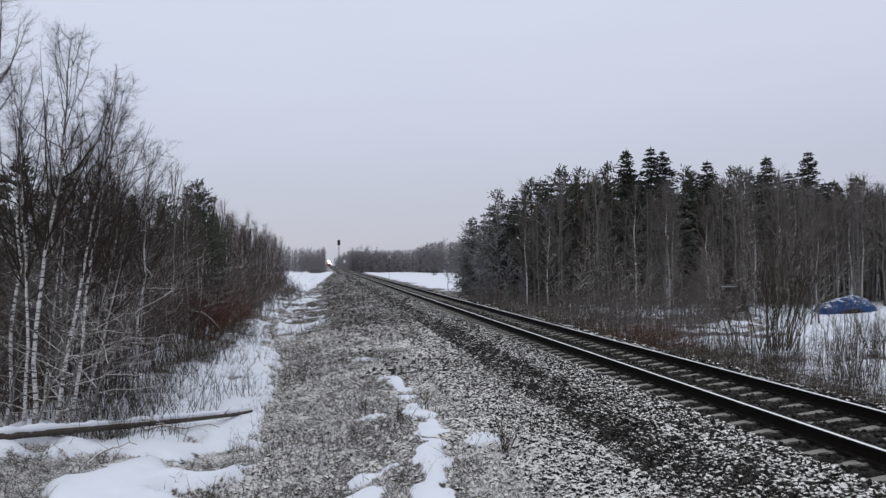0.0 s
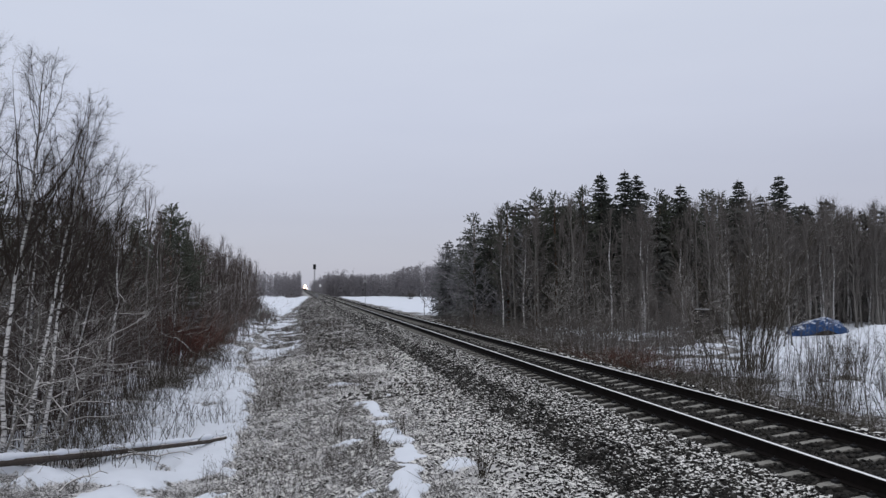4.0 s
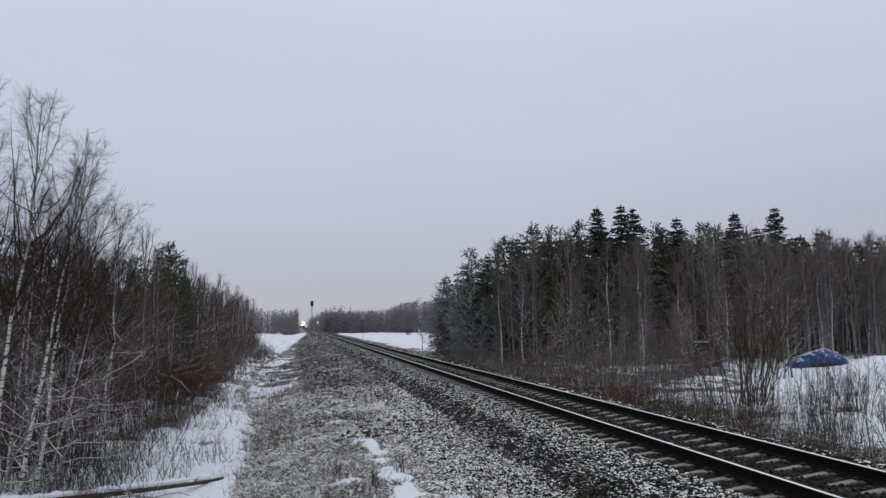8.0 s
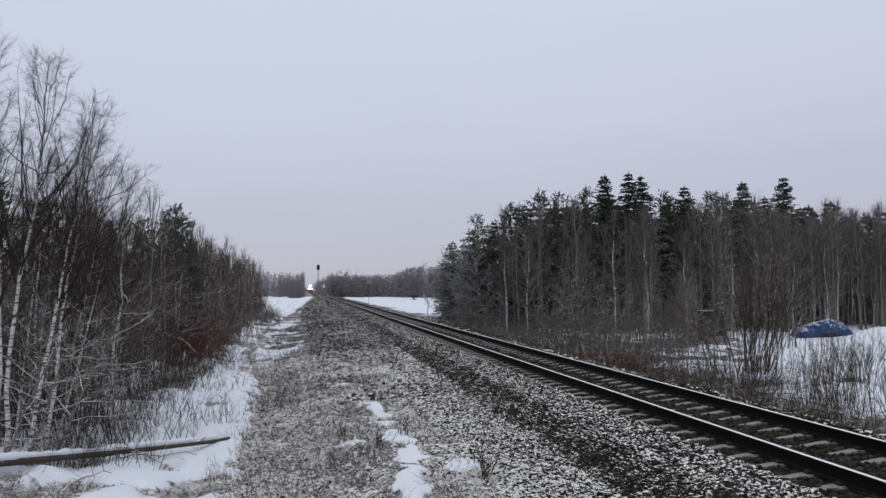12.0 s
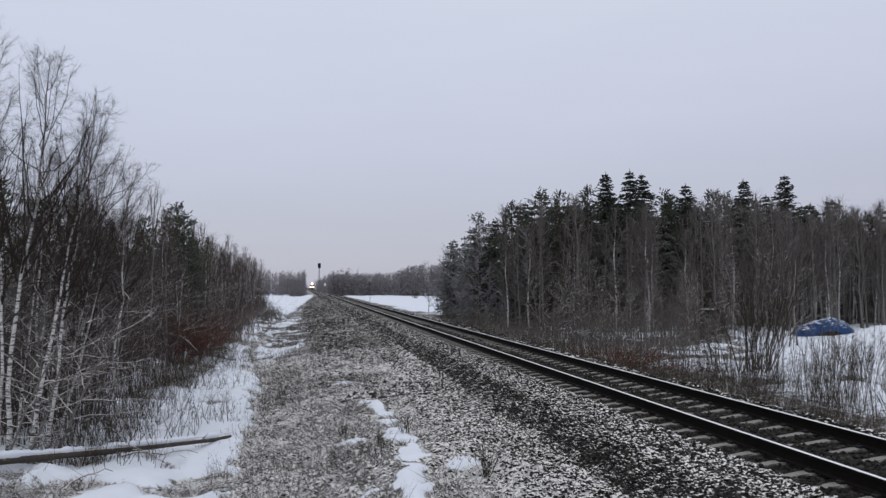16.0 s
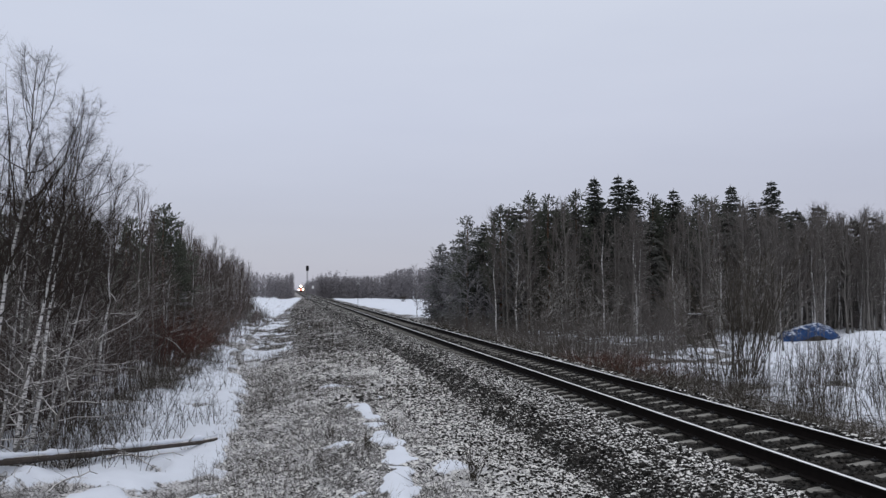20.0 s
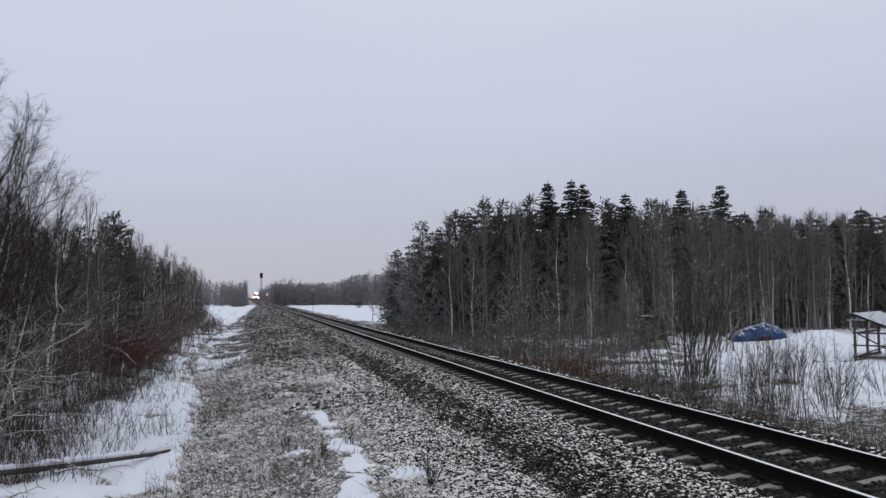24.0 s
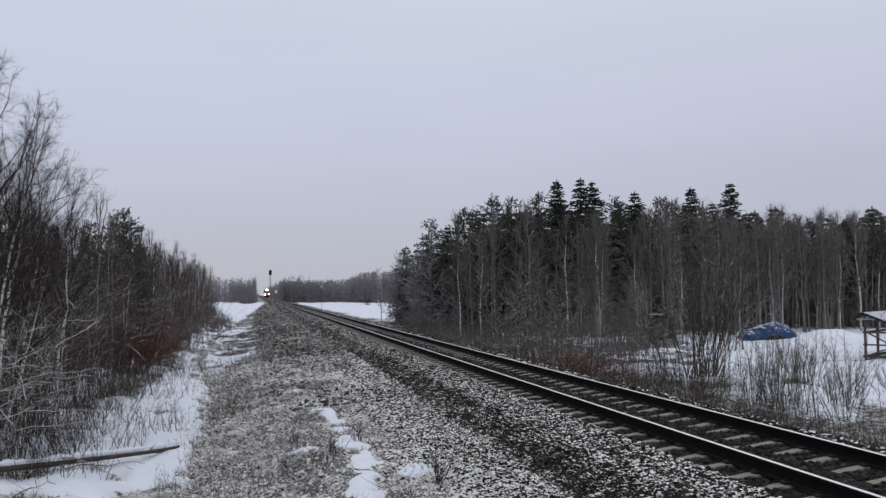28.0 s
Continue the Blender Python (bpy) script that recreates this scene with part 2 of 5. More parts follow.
M_WHITE_TWIG = make_twig("white_twig", (0.06, 0.054, 0.05), (0.13, 0.12, 0.11), -0.05, 0.65)
M_EDGE = make_twig("brown_edge_twig", (0.060, 0.053, 0.048), (0.12, 0.107, 0.097), 0.72, 1.4)
M_WILLOW = make_twig("red_willow_twig", (0.062, 0.027, 0.020), (0.12, 0.053, 0.039), 0.85, 1.5)
M_GREY = make_twig("grey_alder_bark", (0.10, 0.094, 0.086), (0.25, 0.237, 0.220), 0.7, 1.2)
M_GRASS = make_twig("dead_grass", (0.036, 0.033, 0.031), (0.12, 0.112, 0.106), 0.12, 0.95)
M_SPRUCE_BARK = make_bark("spruce_bark", (0.035, 0.028, 0.024), (0.10, 0.085, 0.075))
M_PINE_BARK = make_bark("pine_bark", (0.06, 0.038, 0.026), (0.17, 0.10, 0.065))
M_SPRUCE = make_needles("spruce_needles", (0.022, 0.026, 0.022), (0.044, 0.049, 0.041), 0.72, 1.5)
# paler than spruce_needles: haze inside the wood put into the colour, plus rime
M_BACK = make_needles("hazed_rimy_needles", (0.062, 0.063, 0.057), (0.11, 0.11, 0.10), 0.6, 1.5)
M_PINE = make_needles("pine_needles", (0.044, 0.050, 0.039), (0.085, 0.092, 0.070), 0.7, 1.5)
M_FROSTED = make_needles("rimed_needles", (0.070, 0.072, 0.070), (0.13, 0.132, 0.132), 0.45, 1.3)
# base colour raised to stand in for distance haze over the far woods
M_HAZED_FAR_TWIG = make_twig("haze_paled_far_twig", (0.15, 0.141, 0.150), (0.215, 0.205, 0.215), 1.0, 1.7)
M_RAIL = make_rail()
M_SLEEPER = make_sleeper()
M_TARP = make_tarp()
M_WOOD = make_wood("weathered_wood", (0.05, 0.042, 0.036), (0.12, 0.105, 0.09))
M_DARK_WOOD = make_wood("tarred_wood", (0.014, 0.012, 0.011), (0.040, 0.036, 0.033))
M_SNOW = material("snow", SNOW, 0.9)
bumped(M_SNOW, noise_of(M_SNOW, 8.0, 4), 0.3, 0.03)
M_ROOF = make_painted("snowy_roof", (0.36, 0.37, 0.40), (0.52, 0.54, 0.58), 0.7)
M_STEEL = make_painted("grey_mast", (0.10, 0.10, 0.10), (0.20, 0.20, 0.20), 0.6, 0.3)
M_BLACK = make_painted("black_enamel", (0.010, 0.010, 0.011), (0.025, 0.025, 0.026), 0.5)
M_WHITE = make_painted("white_paint", (0.62, 0.62, 0.62), (0.78, 0.78, 0.78), 0.6)
M_FADED = make_painted("faded_white_paint", (0.34, 0.34, 0.34), (0.46, 0.46, 0.46), 0.7)
M_RED = make_painted("red_paint", (0.26, 0.030, 0.022), (0.36, 0.050, 0.036), 0.5)
M_GREY_PAINT = make_painted("grey_paint", (0.14, 0.14, 0.15), (0.24, 0.24, 0.25), 0.5)
M_GLASS = material("dark_cab_glass", (0.01, 0.012, 0.014), 0.08)
M_LAMP = material("headlight", (1, 0.9, 0.75), 0.4, 0.0, (1.0, 0.74, 0.52), 260.0)
M_BUFFER = material("buffer_light", (1, 0.6, 0.4), 0.4, 0.0, (1.0, 0.52, 0.34), 90.0)


# ---- mesh tools ----
class Shape:
    """Collects vertices and faces for one mesh."""

    def __init__(self):
        self.v, self.f, self.n = [], [], 0

    def add(self, verts, faces):
        verts = np.asarray(verts, float).reshape(-1, 3)
        self.v.append(verts)
        if isinstance(faces, np.ndarray):
            self.f.extend((faces + self.n).tolist())
        else:
            self.f.extend([self.n + k for k in face] for face in faces)
        self.n += len(verts)
        return self

    def tube(self, path, radii, sides=6, cap=True):
        path = np.asarray(path, float)
        k = len(path)
        d = np.gradient(path, axis=0)
        d /= np.linalg.norm(d, axis=1)[:, None] + 1e-9
        ref = np.array((0.0, 1.0, 0.0)) if abs(d[0][0]) > 0.6 else np.array((1.0, 0.0, 0.0))
        u = np.cross(d, ref)
        u /= np.linalg.norm(u, axis=1)[:, None] + 1e-9
        w = np.cross(d, u)
        a = np.arange(sides) * 2 * np.pi / sides
        r = np.asarray(radii, float)[:, None, None]
        ring = path[:, None, :] + r * (np.cos(a)[None, :, None] * u[:, None, :] + np.sin(a)[None, :, None] * w[:, None, :])
        i, j = np.meshgrid(np.arange(k - 1), np.arange(sides), indexing="ij")
        jn = (j + 1) % sides
        faces = np.stack((i * sides + j, (i + 1) * sides + j, (i + 1) * sides + jn, i * sides + jn), -1).reshape(-1, 4)
        base = self.n
        self.add(ring.reshape(-1, 3), faces)
        if cap:
            self.f.append([base + s for s in range(sides)])
            self.f.append([base + (k - 1) * sides + s for s in range(sides)][::-1])
        return self

    def spikes(self, a, b, r, sides=3):
        """Thin tapered cones from a to b."""
        a, b = np.asarray(a, float), np.asarray(b, float)
        m = len(a)
        if not m:
            return self
        r = np.broadcast_to(np.asarray(r, float), (m,))
        d = b - a
        d = d / (np.linalg.norm(d, axis=1)[:, None] + 1e-9)
        ref = np.where(np.abs(d[:, 2:3]) > 0.8, np.array([[1.0, 0, 0]]), np.array([[0, 0, 1.0]]))
        u = np.cross(d, ref)
        u /= np.linalg.norm(u, axis=1)[:, None] + 1e-9
        w = np.cross(d, u)
        q = np.arange(sides) * 2 * np.pi / sides
        ring = a[:, None, :] + r[:, None, None] * (np.cos(q)[None, :, None] * u[:, None, :] + np.sin(q)[None, :, None] * w[:, None, :])
        verts = np.concatenate((ring, b[:, None, :]), 1).reshape(-1, 3)
        base = np.arange(m)[:, None] * (sides + 1)
        faces = np.concatenate([np.stack((base[:, 0] + s, base[:, 0] + (s + 1) % sides, base[:, 0] + sides), -1) for s in range(sides)])
        return self.add(verts, faces)

    def whips(self, a, mid, b, r):
        """Thin crooked twigs from a over mid to b."""
        m = len(a)
        d = b - a
        d = d / (np.linalg.norm(d, axis=1)[:, None] + 1e-9)
        ref = np.where(np.abs(d[:, 2:3]) > 0.8, np.array([[1.0, 0, 0]]), np.array([[0, 0, 1.0]]))
        u = np.cross(d, ref)
        u /= np.linalg.norm(u, axis=1)[:, None] + 1e-9
        w = np.cross(d, u)
        q = np.arange(3) * 2 * np.pi / 3
        ring = np.cos(q)[None, :, None] * u[:, None, :] + np.sin(q)[None, :, None] * w[:, None, :]
        verts = np.concatenate((a[:, None, :] + r * ring, mid[:, None, :] + 0.75 * r * ring, b[:, None, :]), 1).reshape(-1, 3)
        o = np.arange(m) * 7
        for s in range(3):
            s2 = (s + 1) % 3
            self.f.extend((np.stack((o + s, o + s2, o + 3 + s2, o + 3 + s), -1) + self.n).tolist())
            self.f.extend((np.stack((o + 3 + s, o + 3 + s2, o + 6), -1) + self.n).tolist())
        self.v.append(verts)
        self.n += len(verts)
        return self

    def spindles(self, a, b, r, fat=0.4):
        """Three-sided spindles, thickest a little past the start: needle clumps and buds."""
        a, b = np.asarray(a, float), np.asarray(b, float)
        m = len(a)
        if not m:
            return self
        r = np.broadcast_to(np.asarray(r, float), (m,))
        d = b - a
        d = d / (np.linalg.norm(d, axis=1)[:, None] + 1e-9)
        ref = np.where(np.abs(d[:, 2:3]) > 0.8, np.array([[1.0, 0, 0]]), np.array([[0, 0, 1.0]]))
        u = np.cross(d, ref)
        u /= np.linalg.norm(u, axis=1)[:, None] + 1e-9
        w = np.cross(d, u)
        mid = a + (b - a) * fat
        q = np.arange(3) * 2 * np.pi / 3 + 0.5
        ring = mid[:, None, :] + r[:, None, None] * (np.cos(q)[None, :, None] * u[:, None, :] + np.sin(q)[None, :, None] * w[:, None, :])
        verts = np.concatenate((a[:, None, :], ring, b[:, None, :]), 1).reshape(-1, 3)
        o = np.arange(m) * 5
        faces = []
        for s in range(3):
            s2 = (s + 1) % 3
            faces.append(np.stack((o, o + 1 + s2, o + 1 + s), -1))
            faces.append(np.stack((o + 4, o + 1 + s, o + 1 + s2), -1))
        return self.add(verts, np.concatenate(faces))

    def box(self, lo, hi, bevel=0.0):
        """A box with its upright and top edges chamfered."""
        (x0, y0, z0), (x1, y1, z1) = lo, hi
        b = bevel
        outline = [(x0 + b, y0), (x1 - b, y0), (x1, y0 + b), (x1, y1 - b), (x1 - b, y1), (x0 + b, y1), (x0, y1 - b), (x0, y0 + b)] if b else [(x0, y0), (x1, y0), (x1, y1), (x0, y1)]
        c = ((x0 + x1) / 2, (y0 + y1) / 2)
        n = len(outline)
        sx = 1 - 2 * b / max(x1 - x0, 1e-6)
        sy = 1 - 2 * b / max(y1 - y0, 1e-6)
        rings = [(z0, 1, 1), (z1 - b, 1, 1)] + ([(z1, sx, sy)] if b else [])
        if not b:
            rings[1] = (z1, 1, 1)
        verts = [(c[0] + (x - c[0]) * fx, c[1] + (y - c[1]) * fy, z) for z, fx, fy in rings for x, y in outline]
        k = len(rings)
        base = self.n
        self.add(verts, [(i * n + j, i * n + (j + 1) % n, (i + 1) * n + (j + 1) % n, (i + 1) * n + j) for i in range(k - 1) for j in range(n)])
        self.f.append([base + j for j in range(n)][::-1])
        self.f.append([base + (k - 1) * n + j for j in range(n)])
        return self

    def beam(self, a, b, wide, high):
        """A squared timber from a to b."""
        a, b = Vector(a), Vector(b)
        q = (b - a).to_track_quat('X', 'Z').to_matrix()
        ln = (b - a).length
        c = [Vector((x, y, z)) for x in (0, ln) for y in (-wide / 2, wide / 2) for z in (-high / 2, high / 2)]
        verts = [tuple(a + q @ p) for p in c]
        return self.add(verts, [(0, 1, 3, 2), (4, 6, 7, 5), (0, 4, 5, 1), (2, 3, 7, 6), (0, 2, 6, 4), (1, 5, 7, 3)])

    def extrude_y(self, outline, y0, y1):
        """A section in x and z, drawn out along y."""
        n = len(outline)
        base = self.n
        self.add([(x, y, z) for y in (y0, y1) for x, z in outline], [(j, n + j, n + (j + 1) % n, (j + 1) % n) for j in range(n)])
        self.f.append([base + j for j in range(n)])
        self.f.append([base + n + j for j in range(n)][::-1])
        return self

    def mesh(self, name, mat, smooth=False):
        me = bpy.data.meshes.new(name)
        v = np.concatenate(self.v) if self.v else np.zeros((0, 3))
        me.from_pydata(v.tolist(), [], self.f)
        me.materials.append(mat)
        if smooth:
            me.polygons.foreach_set("use_smooth", [True] * len(me.polygons))
        me.update()
        return me


def part(name, shape, mat, parent=None, label="", smooth=False):
    """Link a shape as one mesh object under a thing or a part."""
    me = shape if isinstance(shape, bpy.types.Mesh) else shape.mesh(name, mat, smooth)
    ob = new(name, me)
    if parent:
        ob.parent = parent
    if label:
        tagged(ob, label)
    return ob


def thing(name, label, category, m=None, group="", kind=""):
    ob = new(name)
    if m is not None:
        ob.matrix_basis = m
    return tagged(ob, label, category, group, kind)


def stuff(name, shape, mat, label, category, smooth=False):
    return tagged(part(name, shape, mat, None, "", smooth), label, category, "", "stuff")


def hash_grid(ix, iy, seed):
    h = (ix.astype(np.int64) * 374761393 + iy.astype(np.int64) * 668265263 + seed * 974711) & 0x7fffffff
    h = ((h ^ (h >> 13)) * 1274126177) & 0x7fffffff
    return ((h ^ (h >> 16)) & 0xffff) / 65535.0


def wave(x, y, size, seed=0):
    """Smooth value noise from 0 to 1."""
    x, y = np.asarray(x, float) / size, np.asarray(y, float) / size
    ix, iy = np.floor(x), np.floor(y)
    fx, fy = x - ix, y - iy
    fx, fy = fx * fx * (3 - 2 * fx), fy * fy * (3 - 2 * fy)
    a, b = hash_grid(ix, iy, seed), hash_grid(ix + 1, iy, seed)
    c, d = hash_grid(ix, iy + 1, seed), hash_grid(ix + 1, iy + 1, seed)
    return (a * (1 - fx) + b * fx) * (1 - fy) + (c * (1 - fx) + d * fx) * fy


def waves(x, y, size, seed=0, octaves=4):
    total, amount, weight = 0.0, 0.0, 1.0
    for o in range(octaves):
        total = total + weight * wave(x, y, size / 2 ** o, seed + o * 17)
        amount += weight
        weight *= 0.55
    return total / amount


# ---- the ground: one sheet from the ditch over the embankment to the woods ----
SECTION_X = (-3000, -60, -20, -13, -10.8, -9.0, -7.4, -5.6, -3.4, -2.68, -2.2, -1.5, -1.3, 0, 1.40, 1.62, 2.2, 3.5, 5.2, 7.2, 12, 60, 3000)
SECTION_Z = (-1.4, -1.4, -1.25, -1.2, -1.4, -1.52, -1.3, -0.86, -0.76, -0.72, -0.31, -0.205, -0.232, -0.238, -0.225, -0.175, -0.64, -0.85, -1.35, -1.6, -1.6, -1.6, -1.6)


def smooth_step(v, a, b):
    t = np.clip((v - a) / (b - a), 0, 1)
    return t * t * (3 - 2 * t)


def snow_amount(x, y):
    """Where snow still lies, from 0 to 1."""
    x, y = np.asarray(x, float), np.asarray(y, float)
    n = waves(x, y, 3.2, 5, 4)
    f = waves(x, y, 1.1, 8, 3)
    n2 = waves(x, y, 9.0, 31, 3)
    # the ditch: its two edges wander along the bank
    right = np.interp(y, (8, 28, 45, 75, 92, 120, 160, 226, 300), (-8.2, -8.3, -9.8, -10.0, -9.2, -7.9, -6.2, -4.0, -3.6))
    left = np.interp(y, (8, 15, 18, 22, 30, 39, 67, 95, 130), (-14.2, -14.0, -13.2, -11.5, -10.9, -10.8, -13.0, -14.4, -18))
    wander = (n - 0.5) * 3.4 + (f - 0.5) * 1.8
    ditch = smooth_step(x + wander, left - 0.5, left + 0.5) * (1 - smooth_step(x + wander, right - 0.35, right + 0.35)) * (0.12 + 0.88 * smooth_step(n + 0.45 * f, 0.58, 0.76))
    wood = (1 - smooth_step(x, -13.0, -11.5)) * smooth_step(n2 + 0.5 * (f - 0.5), 0.44, 0.56) * 0.85
    bank = smooth_step(x, right - 0.3, right + 0.5) * (1 - smooth_step(x, -4.6, -3.6))
    # a chain of lumps along the crown of the bank, and thin leavings elsewhere
    crown = np.exp(-((x + 5.30 - 0.03 * (y - 16) - 0.6 * (wave(y, y * 0, 2.4, 3) - 0.5)) / 0.29) ** 2) * smooth_step(y, 8.0, 9.0) * (1 - smooth_step(y, 20.5, 22.0))
    streak = np.exp(-((x + 6.5 - 0.22 * (y - 12)) / 0.55) ** 2) * smooth_step(y, 8.5, 10.0) * (1 - smooth_step(y, 14.5, 16.5))
    crown = np.maximum(crown, 0.5 * streak)
    patch = bank * np.maximum(smooth_step(crown * (0.22 + 1.5 * waves(x, y, 0.8, 66, 3)) + (f - 0.5) * 1.2 + (waves(x, y, 0.42, 99, 2) - 0.5) * 0.9, 0.50, 0.72), smooth_step(n + 0.6 * (f - 0.5), 0.79, 0.87) * 0.7)
    far_bank = bank * smooth_step(y, 28, 50) * (1 - smooth_step(x, -7.6, -5.8)) * smooth_step(f + 0.3 * n, 0.58, 0.72) * 0.75
    clear_left = (1 - smooth_step(x + 2 * (n - 0.5), right - 1.0, right)) * smooth_step(y, 95, 120)
    field = smooth_step(x + (n - 0.5) * 3.0 + (f - 0.5) * 1.5, 7.4, 9.4) * (0.52 + 0.48 * smooth_step(x + 0.02 * y + (n2 - 0.5) * 8, 10.0, 15.0))
    bare = smooth_step(n2, 0.56, 0.66) * (1 - smooth_step(x, 11, 15)) + 0.9 * np.exp(-((x - 22.5) / 2.6) ** 2 - ((y - 37.5) / 0.8) ** 2)
    field = field * np.clip(1 - 0.75 * bare * (y < 80), 0, 1)
    field = field * (1 - smooth_step(y, 38, 47) * (1 - smooth_step(x + 7 * (n - 0.5) + 5 * (f - 0.5), 11.0, 13.0)) * (1 - smooth_step(y, 100, 106)))
    # below the wood the snow lies in streaks only, and nearer the track in patches among the stems
    streaks = smooth_step(waves(x * 0.35, y, 3.0, 47, 3) + 0.35 * (f - 0.5), 0.53, 0.60)
    thicket = smooth_step(y, 30, 34) * (1 - smooth_step(y, 78, 84)) * (1 - smooth_step(x - 0.5 * y + 4 + 4 * (n - 0.5), -1.5, 1.5))
    field = field * (1 - thicket * (1 - streaks))
    near = (1 - smooth_step(y - 0.3 * x, 24, 28)) * (1 - smooth_step(waves(x * 0.6, y, 2.4, 53, 3) + 0.3 * (f - 0.5), 0.44, 0.52)) * (1 - smooth_step(x - 0.78 * y, -9.0, -7.5))
    field = field * (1 - near)
    gone = 1 - smooth_step(y, 270, 310) * smooth_step(x, -13, -10.5)
    ditch, clear_left, far_bank = ditch * gone, clear_left * gone, far_bank * gone
    return np.clip(np.maximum.reduce([ditch, wood, patch, far_bank, clear_left, field]), 0, 1)


def rime_amount(x, y):
    """Rime lies thickest on the bare strip beside the ballast."""
    n = waves(x, y, 1.8, 57, 4)
    strip = smooth_step(x + (n - 0.5) * 1.6, -5.6, -4.4) * (1 - smooth_step(x, -2.7, -2.3))
    return np.clip(0.40 * strip + 1.5 * (n - 0.5), -0.5, 0.9) * (1 - 0.5 * smooth_step(y, 40, 75)) - 0.75 * smooth_step(y + 4 * x, 0, 30)


def gravel_amount(x, y):
    return smooth_step(x + (waves(x, y, 1.3, 41, 3) - 0.5) * 0.9, -3.3, -2.4) * (1 - smooth_step(x, 2.6, 3.2))


def ground_height(x, y):
    x, y = np.asarray(x, float), np.asarray(y, float)
    z = np.interp(x, SECTION_X, SECTION_Z)
    # the mound beside the crossing on which the camera is held
    rise = (1 - smooth_step(y, 2.2, 7.0)) * (1 - smooth_step(x, -4.6, -3.0)) * smooth_step(x, -15.0, -11.0) * smooth_step(y, -9.0, -4.0)
    z = z + rise * (0.42 - z)
    z = z + 0.8 * np.exp(-((x - 32.6) / 2.0) ** 2 - ((y - 51.4) / 2.2) ** 2)
    off = smooth_step(np.abs(x), 2.3, 3.6)
    wide = smooth_step(np.abs(x), 9, 30)
    tussock = waves(x, y, 0.75, 13, 3) - 0.5
    z = z + off * (0.30 * (waves(x, y, 4.5, 3, 4) - 0.5) + 0.28 * tussock + 0.9 * (waves(x, y, 40.0, 9, 2) - 0.5) * wide)
    s = snow_amount(x, y)
    return z + smooth_step(s, 0.4, 0.75) * np.where(x < -8, 1.0, np.where(x < 0, 0.5, 1.0)) * (0.04 + 0.50 * (waves(x, y, 1.7, 21, 3) - 0.25) * (1 - 0.6 * wide) + 0.12 * (waves(x, y, 0.55, 29, 2) - 0.5) * (1 - wide) - 0.22 * off * tussock)


def steps(*spans):
    out = []
    for a, b, d in spans:
        out.extend(np.arange(a, b, d))
    return np.array(out + [spans[-1][1]])


def build_ground():
    xs = np.concatenate((-np.geomspace(3000, 60, 14), steps((-58, -24, 2.0), (-24, -14, 0.5), (-14, -3, 0.13), (-3, -1.2, 0.13), (-1.2, 1.2, 0.3), (1.2, 3, 0.15), (3, 8, 0.25), (8, 20, 0.4), (20, 60, 1.0)), np.geomspace(64, 3000, 14)))
    ys = np.concatenate((-np.geomspace(400, 12, 8), steps((-10, 8, 1.0), (8, 28, 0.14), (28, 45, 0.28), (45, 90, 0.6), (90, 300, 3.0)), np.geomspace(310, 4500, 18)))
    gx, gy = np.meshgrid(xs, ys)
    gz = ground_height(gx, gy)
    nx, ny = len(xs), len(ys)
    i, j = np.meshgrid(np.arange(ny - 1), np.arange(nx - 1), indexing="ij")
    faces = np.stack((i * nx + j, i * nx + j + 1, (i + 1) * nx + j + 1, (i + 1) * nx + j), -1).reshape(-1, 4)
    s = Shape().add(np.stack((gx, gy, gz), -1).reshape(-1, 3), faces)
    me = s.mesh("ground", M_GROUND, True)
    me.attributes.new("snow", 'FLOAT', 'POINT').data.foreach_set("value", snow_amount(gx, gy).ravel())
    me.attributes.new("gravel", 'FLOAT', 'POINT').data.foreach_set("value", gravel_amount(gx, gy).ravel())
    me.attributes.new("rime", 'FLOAT', 'POINT').data.foreach_set("value", rime_amount(gx, gy).ravel())
    me.attributes.new("oily", 'FLOAT', 'POINT').data.foreach_set("value", (1 - smooth_step(np.abs(gx), 1.15, 1.4)).ravel())
    return tagged(part("ground", me, None), "rimed dead grass and snow beside the railway", "ground", "", "structure")


build_ground()


def on_ground(x, y):
    return float(ground_height(x, y))


# ---- the railway ----
GAUGE = 0.7975
SPACING = 0.62
RAIL_SECTION = ((-0.066, -0.18), (0.066, -0.18), (0.066, -0.168), (0.012, -0.150), (0.010, -0.045), (0.036, -0.036), (0.037, -0.006), (0.033, 0.0),
                (-0.033, 0.0), (-0.037, -0.006), (-0.036, -0.036), (-0.010, -0.045), (-0.012, -0.150), (-0.066, -0.168))


